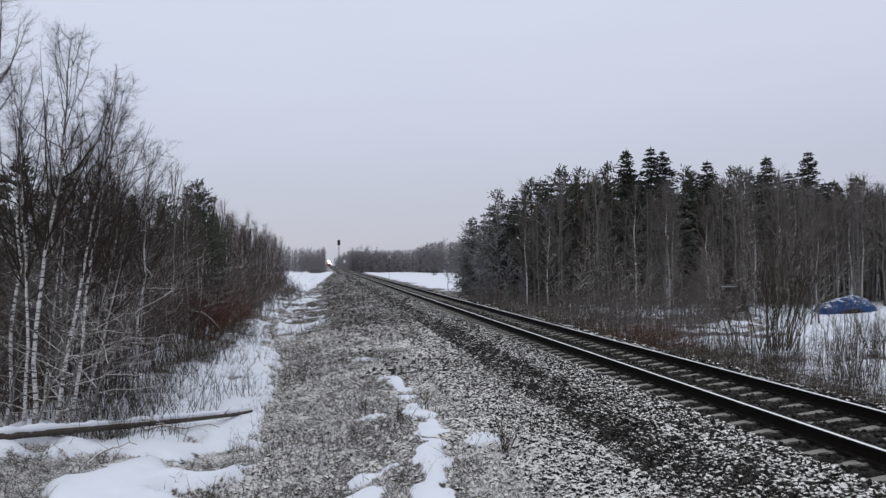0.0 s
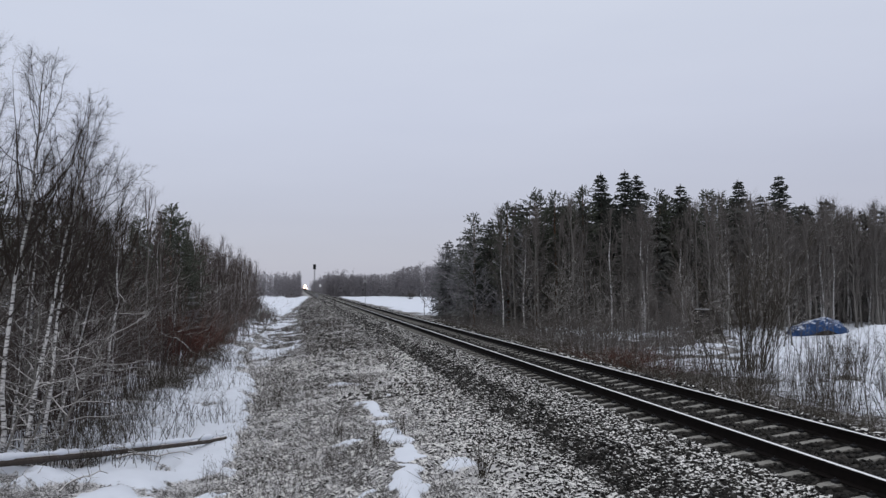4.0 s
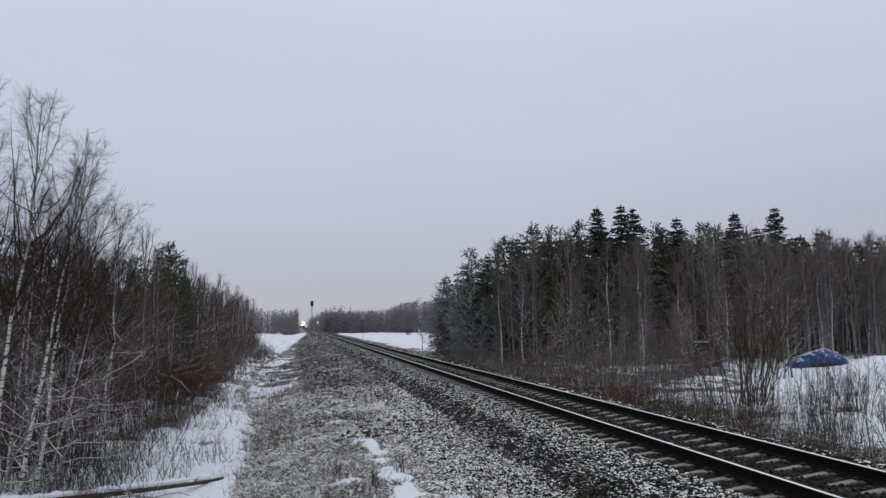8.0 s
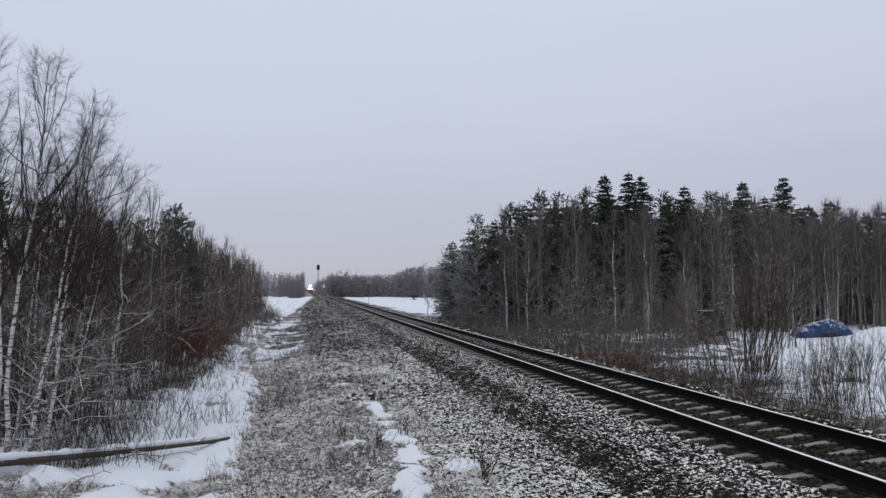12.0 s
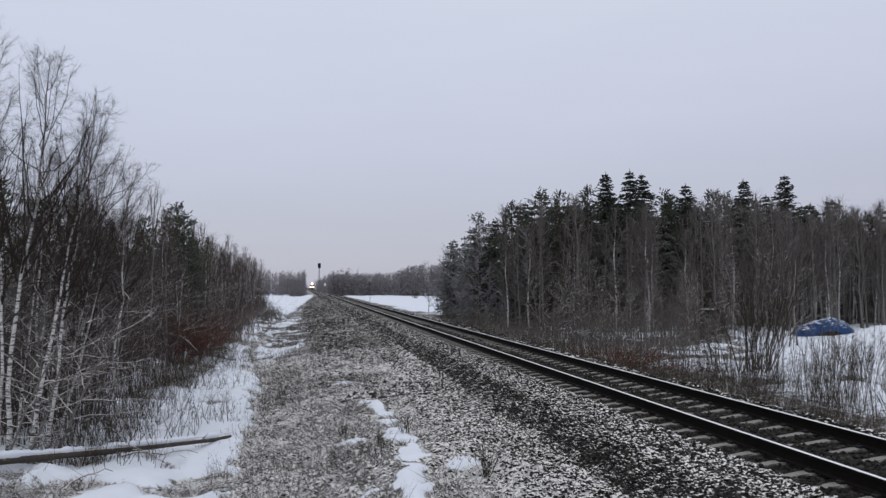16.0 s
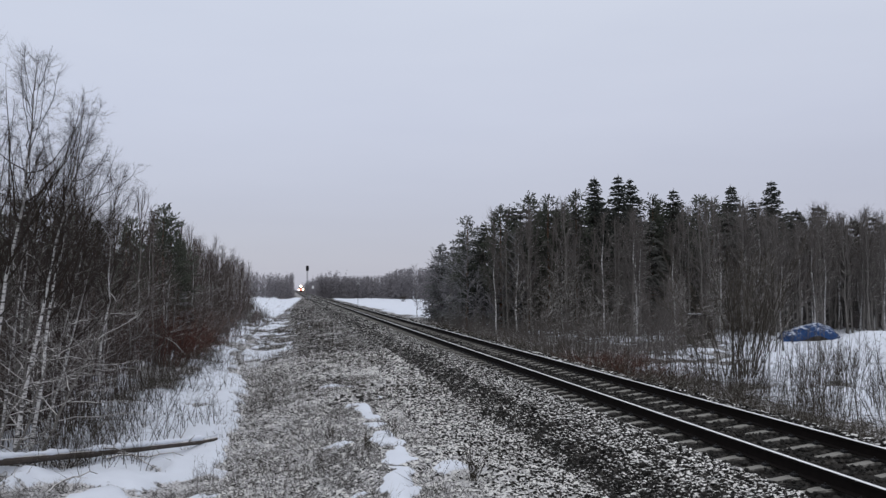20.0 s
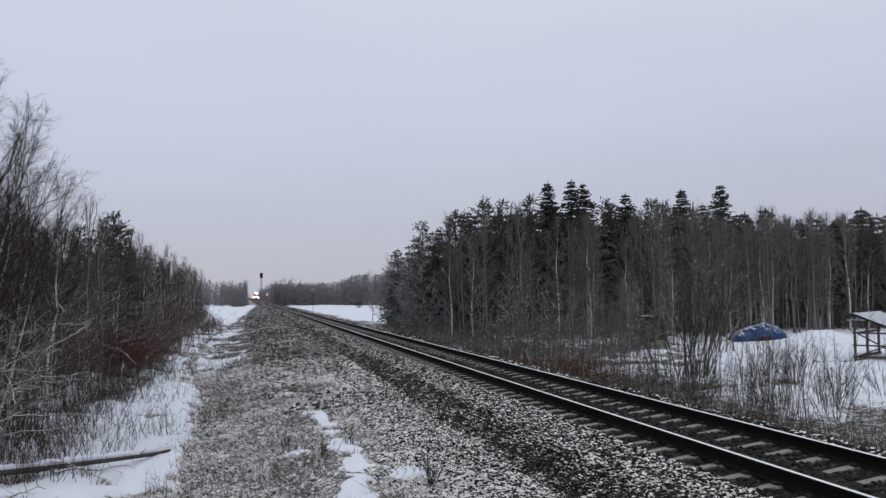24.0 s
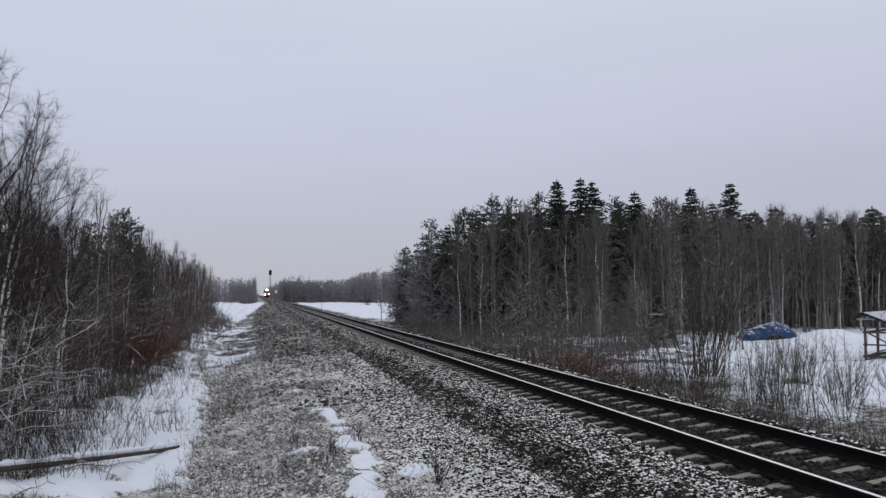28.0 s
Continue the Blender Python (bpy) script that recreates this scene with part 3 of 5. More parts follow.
def build_track():
    track = thing("railway_track", "single railway track with dark rails on frosted concrete sleepers", "railway track", None, "", "structure")
    for side in (-1, 1):
        part("rail", Shape().extrude_y([(x + side * GAUGE, z) for x, z in RAIL_SECTION][::-1], -40, 1500), M_RAIL, track, "dark rusty rail with a bright worn top")
    s = Shape()
    w = ((-1.35, 0.095, 0.138), (-0.95, 0.105, 0.187), (-0.62, 0.105, 0.187), (-0.22, 0.09, 0.136), (0.22, 0.09, 0.136), (0.62, 0.105, 0.187), (0.95, 0.105, 0.187), (1.35, 0.095, 0.138))
    verts, faces = [], []
    for x, hw, h in w:
        top = -0.185 - (0.19 - h)
        verts += [(x, -hw - 0.02, -0.40), (x, hw + 0.02, -0.40), (x, hw, top - 0.02), (x, hw - 0.025, top), (x, -hw + 0.025, top), (x, -hw, top - 0.02)]
    for k in range(7):
        for j in range(6):
            faces.append((k * 6 + j, k * 6 + (j + 1) % 6, k * 6 + 6 + (j + 1) % 6, k * 6 + 6 + j))
    s.add(verts, faces)
    s.f.append([5, 4, 3, 2, 1, 0])
    s.f.append([42, 43, 44, 45, 46, 47])
    sleeper = s.mesh("sleeper", M_SLEEPER)
    clip = Shape()
    for sx in (-1, 1):
        clip.box((sx * 0.10 - 0.035, -0.05, -0.19), (sx * 0.10 + 0.035, 0.05, -0.150), 0.008)
        clip.tube([(sx * 0.105, 0, -0.17), (sx * 0.105, 0, -0.125)], (0.014, 0.012), 6)
    clip_mesh = clip.mesh("fastening", M_BLACK)
    rng = random.Random(4)
    count = 0
    for k in range(230):
        y = 2.0 + k * SPACING
        ob = part("sleeper", sleeper, None, track)
        ob.matrix_basis = pose(rng.uniform(-0.015, 0.015), y, rng.uniform(-0.006, 0.004), 0, 0, rng.uniform(-0.5, 0.5))
        if y < 32:
            for side in (-1, 1):
                c = part("fastening", clip_mesh, None, ob)
                c.matrix_basis = pose(side * GAUGE, 0, 0)
        count = k
    far = Shape()
    v = np.array(verts)
    quads = np.array(faces)
    for k in range(count + 1, 1000):
        far.add(v + (0, 2.0 + k * SPACING, 0), quads)
    tagged(part("far_sleepers", far, M_SLEEPER, track), "", "", "", "stuff")
    return track


TRACK = build_track()


# ---- trees ----
def sprout(rng, a, b, n, short, long, spread, rise, start=0.2):
    """n side shoots from each of the straight shoots a to b: their roots and tips."""
    m = len(a) * n
    src = np.repeat(np.arange(len(a)), n)
    d = (b - a)[src]
    ln = np.linalg.norm(d, axis=1)[:, None]
    w = rng.uniform(start, 1.0, m)[:, None]
    root = a[src] + d * w
    out = d / (ln + 1e-9) + rng.normal(0, spread, (m, 3)) + (0, 0, rise)
    out /= np.linalg.norm(out, axis=1)[:, None]
    return root, root + out * ln * rng.uniform(short, long, m)[:, None] * (1.25 - 0.6 * w)


def bare_tree(seed, h, r0, limbs=18, low=0.25, reach=0.30, steep=1.0, counts=(7, 6), lean=0.03, fine=0.005, sway=0.010):
    """A leafless broadleaf tree: its trunk, and its limbs with their twigs."""
    rng = np.random.default_rng(seed)
    k = 10
    t = np.linspace(0, 1, k)
    wob = np.cumsum(rng.normal(0, sway * h, (k, 2)), 0)
    wob -= wob[0]
    tilt = rng.normal(0, lean, 2) * h
    path = np.column_stack((wob + t[:, None] ** 1.2 * tilt, t * h))
    rad = r0 * (1 - t) ** 0.75 + 0.006
    rad[0] *= 1.25
    trunk = Shape().tube(path, rad, 7)
    crown = Shape()
    A, B = [], []
    for b in range(limbs):
        q = low + (0.96 - low) * ((b + rng.random()) / limbs) ** 0.9
        az = b * 2.4 + rng.normal(0, 0.5)
        ln = reach * h * min(1.0, (1.18 - q) * 1.35) * rng.uniform(0.6, 1.15) + 0.15
        up = steep * rng.uniform(0.55, 1.15)
        d = np.array((math.cos(az) * math.cos(up), math.sin(az) * math.cos(up), math.sin(up)))
        p0 = np.array([np.interp(q, t, path[:, c]) for c in range(3)])
        u = np.linspace(0, 1, 6)[:, None]
        bend = np.array((0, 0, 1.0)) * (0.25 * ln) * (u ** 1.8) * rng.uniform(-0.3, 1.0)
        bp = p0 + d * ln * u + bend + np.cumsum(rng.normal(0, 0.022 * ln, (6, 3)), 0) * (u > 0)
        br = max(min(np.interp(q, t, rad) * 0.55, 0.030 * h / 10), fine * 1.8)
        crown.tube(bp, br * (1 - u[:, 0]) ** 0.8 + fine * 0.8, 4, False)
        A.append(bp[:-1]), B.append(bp[1:])
    fork = np.linspace(0.62, 1.0, 10)
    tip = np.column_stack([np.interp(fork, t, path[:, c]) for c in range(3)])
    A.append(tip[:-1]), B.append(tip[1:])
    a, b = np.concatenate(A), np.concatenate(B)
    n1 = max(1, round(counts[0] / 5))
    a1, b1 = sprout(rng, a, b, n1, 0.7, 1.7, 0.62, 0.12, 0.0)
    mid = a1 + (b1 - a1) * 0.5 + rng.normal(0, 0.09, a1.shape) * np.linalg.norm(b1 - a1, axis=1)[:, None]
    crown.whips(a1, mid, b1, fine * 1.25)
    a1, b1 = np.concatenate((a1, mid)), np.concatenate((mid, b1))
    a2, b2 = sprout(rng, a1, b1, counts[1], 0.7, 1.6, 0.55, 0.08)
    crown.spikes(a2, b2, fine * 0.85)
    return trunk, crown


def birch(seed, h, r0, limbs, low, wide, n2, n3, fine, forks=3, lean=0.02, twig=0.55, sway=0.010, loose=0.42):
    """A bare birch: a leader and steep forks, upturned limbs inside a rounded crown, and fine twigs."""
    rng = np.random.default_rng(seed)
    k = 12
    t = np.linspace(0, 1, k)
    wob = np.cumsum(rng.normal(0, sway * h, (k, 2)), 0)
    wob -= wob[0]
    path = np.column_stack((wob + t[:, None] ** 1.3 * rng.normal(0, lean, 2) * h, t * h * 0.97))
    rad = r0 * (1 - t) ** 0.8 + fine
    rad[0] *= 1.25
    trunk = Shape().tube(path, rad, 7)
    crown = Shape()
    u = np.linspace(0, 1, 7)
    lines = [np.column_stack([np.interp(np.linspace(0.7, 1, 7), t, path[:, c]) for c in range(3)])]
    for b in range(limbs + forks):
        fork = b < forks
        q = rng.uniform(0.42, 0.68) if fork else low + (0.93 - low) * ((b - forks + rng.random()) / limbs) ** 0.9
        rise = (0.92 - q) * rng.uniform(0.75, 1.05) if fork else min(rng.uniform(0.10, 0.24), 1.01 - q)
        tip = q + rise
        out = wide * h * max(0.05, math.sin(math.pi * min(0.985, max(0.12, (tip - low) / (1.03 - low))) ** 1.15)) ** 0.75 * rng.uniform(0.45, 1.0)
        if fork:
            out = wide * h * rng.uniform(0.4, 1.05)
        az = b * 2.4 + rng.normal(0, 0.5)
        p0 = np.array([np.interp(q, t, path[:, c]) for c in range(3)])
        flat = out * (1 - (1 - u) ** 1.5)
        line = p0 + np.column_stack((math.cos(az) * flat, math.sin(az) * flat, rise * h * u ** 1.25))
        line += np.cumsum(rng.normal(0, 0.014 * (out + rise * h), (7, 3)), 0) * (u > 0)[:, None]
        thick = max(np.interp(q, t, rad) * (0.66 if fork else 0.5), fine * 2.2)
        crown.tube(line, thick * (1 - u) ** 0.8 + fine, 4, False)
        lines.append(line)
    lines = np.array(lines)
    m = len(lines) * n2
    src = np.repeat(np.arange(len(lines)), n2)
    w = rng.uniform(0.08, 1.0, m) ** 0.7 * 5.999
    j = w.astype(int)
    f = (w - j)[:, None]
    a2 = lines[src, j] * (1 - f) + lines[src, j + 1] * f
    d = lines[src, j + 1] - lines[src, j]
    d /= np.linalg.norm(d, axis=1)[:, None] + 1e-9
    d = (1.1 - 0.8 * loose) * d + rng.normal(0, loose, (m, 3)) + (0, 0, 0.06)
    away = a2[:, :2] - np.column_stack([np.interp(a2[:, 2], path[:, 2], path[:, c]) for c in range(2)])
    d[:, :2] += 0.6 * away / (np.linalg.norm(away, axis=1)[:, None] + 0.15)
    d /= np.linalg.norm(d, axis=1)[:, None]
    ln = (twig * h / 10 * rng.uniform(0.6, 1.6, m) * (1.2 - 0.11 * w))[:, None]
    mid = a2 + d * ln * 0.5 + rng.normal(0, 0.07, (m, 3)) * ln
    b2 = a2 + d * ln + (0, 0, 0.06) * ln
    crown.whips(a2, mid, b2, fine * 0.9)
    a, b = np.concatenate((a2, mid)), np.concatenate((mid, b2))
    a3, b3 = sprout(rng, a, b, n3, 0.6, 1.4, 0.3 + 0.5 * loose, 0.10, 0.0)
    crown.spikes(a3, b3, fine * 0.5)
    return trunk, crown


def spruce(seed, h, width=0.2, gap=0.26, bare=0.10, clump=1.0, dense=1.0):
    """A spruce: trunk, and drooping whorls of needled boughs."""
    rng = np.random.default_rng(seed)
    trunk = Shape().tube([(0, 0, 0), (0.02, 0, h * 0.5), (0, 0.02, h)], (h * 0.012 + 0.03, h * 0.008 + 0.02, 0.01), 6)
    crown = Shape()
    n = int(h / gap)
    A, B, R = [], [], []
    for k in range(n):
        q = bare + (0.985 - bare) * (k + rng.uniform(-0.8, 0.8)) / n
        z = q * h
        reach = width * h * min(1.0, (1 - q) * 2.0) ** 0.88 * rng.uniform(0.86, 1.10) + 0.10
        for b in range(rng.integers(5, 7) + 2 * (q > 0.6)):
            az = rng.uniform(0, 2 * np.pi)
            ln = reach * rng.uniform(0.45, 1.2)
            m = max(2, int(2 + ln * 3.2 * dense))
            lift = rng.uniform(-0.28, 0.28)
            u = (np.arange(m) + rng.random(m)) / m
            droop = (-0.42 + 0.5 * max(0, q - 0.5) + lift) * ln * u + 0.24 * ln * u ** 2
            base = np.column_stack((np.cos(az) * ln * u, np.sin(az) * ln * u, z + droop))
            side = rng.choice((-1, 1), m) * rng.uniform(0.2, 0.9, m)
            out = np.column_stack((np.cos(az + side), np.sin(az + side), rng.uniform(-0.6, 0.05, m)))
            cl = clump * rng.uniform(0.26, 0.48, m) * (0.7 + 0.4 * ln)
            A.append(base), B.append(base + out * cl[:, None]), R.append(clump * rng.uniform(0.06, 0.115, m))
    top = np.zeros((6, 3))
    top[:, 2] = h * 0.955
    A.append(top), B.append(top + np.column_stack((rng.normal(0, 0.10, 6), rng.normal(0, 0.10, 6), rng.uniform(0.2, 0.55, 6)))), R.append(np.full(6, 0.035))
    crown.spindles(np.concatenate(A), np.concatenate(B), np.concatenate(R))
    return trunk, crown


def pine(seed, h, low=0.30, wide=0.17, peak=0.85):
    """A pine: trunk, whorls of upturned limbs, brushes of needles along their shoots, a pointed top."""
    rng = np.random.default_rng(seed)
    trunk = Shape().tube([(0, 0, 0), (0.05, 0.03, h * 0.4), (-0.02, 0.06, h * 0.75), (0, 0, h * 0.98)], (h * 0.012 + 0.02, h * 0.010 + 0.01, h * 0.006, 0.012), 6)
    crown = Shape()
    A, B, R = [], [], []
    roots, tips = [], []
    n = int(h * (1 - low) / 0.30)
    for k in range(n):
        q = low + (0.985 - low) * (k + rng.uniform(-0.3, 0.3)) / n
        v = (q - low) / (1 - low)
        reach = wide * h * min(1.0, 0.55 + 1.6 * v) * max(0.0, 1 - v) ** peak * rng.uniform(0.75, 1.2) + 0.10
        for b in range(rng.integers(4, 6)):
            az = rng.uniform(0, 2 * np.pi)
            ln = reach * rng.uniform(0.55, 1.1)
            rise = rng.uniform(0.1, 0.5) + 0.5 * v
            root = np.array((0, 0, q * h))
            tip = root + (math.cos(az) * ln, math.sin(az) * ln, rise * ln)
            roots.append(root), tips.append(tip)
            m = max(5, int(5 + 13 * ln))
            w = rng.uniform(0.25, 1.04, m)[:, None]
            p = root + (tip - root) * w + rng.normal(0, 0.055 + 0.07 * ln, (m, 3))
            d = np.column_stack((np.full(m, math.cos(az)), np.full(m, math.sin(az)), np.full(m, 0.55))) + rng.normal(0, 0.6, (m, 3))
            d /= np.linalg.norm(d, axis=1)[:, None]
            A.append(p), B.append(p + d * rng.uniform(0.16, 0.36, m)[:, None]), R.append(rng.uniform(0.030, 0.055, m))
    crown.spikes(np.array(roots), np.array(tips), 0.018)
    top = np.zeros((5, 3))
    top[:, 2] = h * np.linspace(0.93, 0.985, 5)
    A.append(top), B.append(top + np.column_stack((rng.normal(0, 0.07, 5), rng.normal(0, 0.07, 5), rng.uniform(0.2, 0.4, 5)))), R.append(np.full(5, 0.04))
    crown.spindles(np.concatenate(A), np.concatenate(B), np.concatenate(R), 0.5)
    return trunk, crown


def tree_model(name, label, category, shapes, bark, leaf, crown_name="crown"):
    """A model tree, kept as meshes; planted() puts it into the ground."""
    trunk, crown = shapes
    return (name, label, category, trunk.mesh("trunk", bark, True), crown.mesh(crown_name, leaf), crown_name)


def planted(model, x, y, size=1.0, turn=0.0, group="", lean=0.0):
    name, label, category, trunk, crown, crown_name = model
    top = thing(name, label, category, pose(x, y, on_ground(x, y) - 0.04, 0, lean, 0) @ pose(0, 0, 0, 0, 0, turn), group)
    top.scale = (size, size, size)
    part("trunk", trunk, None, top)
    part(crown_name, crown, None, top)
    return top


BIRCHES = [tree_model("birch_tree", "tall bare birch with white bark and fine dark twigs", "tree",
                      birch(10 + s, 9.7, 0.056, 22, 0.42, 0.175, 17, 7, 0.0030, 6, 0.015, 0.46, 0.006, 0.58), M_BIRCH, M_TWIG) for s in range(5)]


def young_trees(seed, twig, hue, whites, stout=0.038, fine=0.0062):
    """Slender young trees: some with white bark, three with grey."""
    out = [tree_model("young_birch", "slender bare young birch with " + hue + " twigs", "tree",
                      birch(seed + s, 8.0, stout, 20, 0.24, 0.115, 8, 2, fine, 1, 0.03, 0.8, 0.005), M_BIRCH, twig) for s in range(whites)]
    return out + [tree_model("young_aspen", "slender bare grey-barked young tree with " + hue + " twigs", "tree",
                             birch(seed + 6 + s, 8.0, stout, 20, 0.16, 0.12, 8, 2, fine, 1, 0.03, 0.8, 0.005), M_GREY, twig) for s in range(3)]


YOUNG = young_trees(30, M_RED_TWIG, "reddish brown", 2)
GREYISH = young_trees(130, M_HAZE_TWIG, "grey brown", 1, 0.060, 0.0086)
ALDERS = [tree_model("alder_tree", "bare grey alder with a little rime on its branches", "tree",
                     bare_tree(50 + s, 6.0, 0.045, 20, 0.08, 0.34, 0.55, (10, 2), 0.10, 0.0060, 0.010), M_GREY, M_RIMED_TWIG) for s in range(3)]
WHITE = [tree_model("rimed_alder", "low alder with white rime along its crooked branches", "tree",
                    bare_tree(58 + s, 6.0, 0.045, 14, 0.05, 0.40, 0.40, (5, 2), 0.12, 0.0052, 0.012), M_GREY, M_WHITE_TWIG) for s in range(2)]
HOAR = [tree_model("frosted_tree", "bare tree grey with hoar frost at the end of the wood", "tree",
                   bare_tree(64 + s, 9.0, 0.050, 26, 0.10, 0.26, 0.75, (10, 3), 0.05, 0.011, 0.008), M_GREY, M_HOAR_TWIG) for s in range(3)]
SPRUCES = [tree_model("spruce_tree", "dark green spruce with drooping boughs", "tree",
                      spruce(70 + s, 12.0, 0.145 + 0.014 * s, 0.15, 0.20, 0.72, 1.8), M_SPRUCE_BARK, M_SPRUCE) for s in range(4)]
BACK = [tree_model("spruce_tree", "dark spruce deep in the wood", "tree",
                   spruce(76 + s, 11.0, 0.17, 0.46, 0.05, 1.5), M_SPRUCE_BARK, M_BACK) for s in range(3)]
PINES = [tree_model("pine_tree", "dark green pine with a loose crown", "tree",
                    pine(80 + s, 10.0, 0.28, 0.23 + 0.02 * s, 0.75), M_PINE_BARK, M_PINE) for s in range(3)]
RIMED = [tree_model("rimed_spruce", "grey spruce dusted with rime at the end of the wood", "tree",
                    spruce(90 + s, 10.0, 0.16, 0.34, 0.03, 1.0), M_SPRUCE_BARK, M_FROSTED) for s in range(2)]


def plant_left():
    """The birch wood beyond the ditch."""
    rng = random.Random(21)
    # the tall birches at the near end of the wood: x, y, size
    for k, (x, y, s, lean) in enumerate(((-12.1, 17.0, 0.80, 8), (-11.95, 17.5, 0.75, 9), (-12.45, 16.9, 0.88, 4), (-12.65, 13.7, 0.94, 2), (-12.1, 23.6, 0.72, 4), (-12.6, 16.8, 0.66, 2),
                                         (-12.7, 19.4, 0.70, 3), (-12.4, 21.6, 0.70, 4), (-12.3, 25.6, 0.62, 5), (-13.2, 17.6, 0.80, 2), (-13.3, 22.4, 0.74, 1), (-12.0, 18.4, 0.55, 12), (-12.2, 19.8, 0.52, 7))):
        planted(BIRCHES[k % 5], x, y, s * 0.94, rng.uniform(0, 360), "birches at the near end of the wood", lean)
    for k, (x, y, s) in enumerate(((-12.2, 17.6, 0.55), (-11.9, 19.2, 0.48), (-12.0, 22.0, 0.5), (-12.3, 16.4, 0.45), (-12.6, 20.4, 0.5), (-12.4, 18.4, 0.6), (-11.8, 20.6, 0.36), (-12.7, 23.4, 0.5))):
        planted(WHITE[k % 2], x, y, s, rng.uniform(0, 360), "rimed shrubs at the near end of the wood", rng.uniform(-8, 14))
    for k in range(12):
        planted(YOUNG[k % 2], rng.uniform(-14.6, -12.3), rng.uniform(16.5, 30), rng.uniform(0.45, 0.66), rng.uniform(0, 360), "bare trees of the birch wood", rng.uniform(-3, 10))
    for k, (x, y, s, lean) in enumerate(((-12.7, 18.3, 0.72, 16), (-12.6, 20.2, 0.55, 22), (-11.95, 17.5, 0.62, 20), (-12.1, 16.9, 0.55, 12))):
        planted(WHITE[k % 2], x, y, s, 70 * k, "rimed shrubs at the near end of the wood", lean)
    for k in range(8):
        planted(ALDERS[k % 3], rng.uniform(-15.5, -12.2), rng.uniform(17, 30), rng.uniform(0.5, 0.85), rng.uniform(0, 360), "bare trees of the birch wood")
    for k in range(70):
        y = 50 + 82 * rng.random()
        planted(YOUNG[rng.randrange(5)], -12.5 - 0.008 * (y - 45) - 5 * rng.random() ** 1.3, y, rng.uniform(0.74, 0.94), rng.uniform(0, 360), "bare trees of the birch wood")
    for k in range(140):
        y = 24 + 100 * rng.random() ** 1.25
        edge = -12.4 - 0.008 * max(0, y - 45)
        x = edge - (2.0 + 0.07 * y) * rng.random() ** 1.2
        pick = rng.random()
        model = YOUNG[rng.randrange(5)] if pick < 0.88 else ALDERS[rng.randrange(3)]
        size = rng.uniform(0.60, 0.86) if pick < 0.88 else rng.uniform(0.5, 0.8)
        planted(model, x, y, size, rng.uniform(0, 360), "bare trees of the birch wood")
    for x, y, s in ((-13.5, 45.0, 0.76), (-13.2, 45.7, 0.72), (-13.9, 45.4, 0.70), (-15.2, 45.5, 0.70), (-12.9, 46.5, 0.60), (-14.6, 41.0, 0.62), (-16.0, 37.0, 0.66), (-14.2, 33.0, 0.58), (-15.6, 30.5, 0.62), (-14.2, 28.5, 0.6), (-16.8, 33, 0.66), (-16.2, 27, 0.64)):
        planted(PINES[int(abs(x) * 7) % 3], x, y, s, rng.uniform(0, 360), "pines in the birch wood")
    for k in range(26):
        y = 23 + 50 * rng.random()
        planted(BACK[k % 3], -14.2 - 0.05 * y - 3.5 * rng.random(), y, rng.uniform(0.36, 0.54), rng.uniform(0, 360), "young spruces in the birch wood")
    planted(SPRUCES[1], -12.2, 46.0, 0.2, 40, "young spruces in the birch wood")
    planted(RIMED[0], -12.15, 42.6, 0.33, 80, "young spruces in the birch wood")


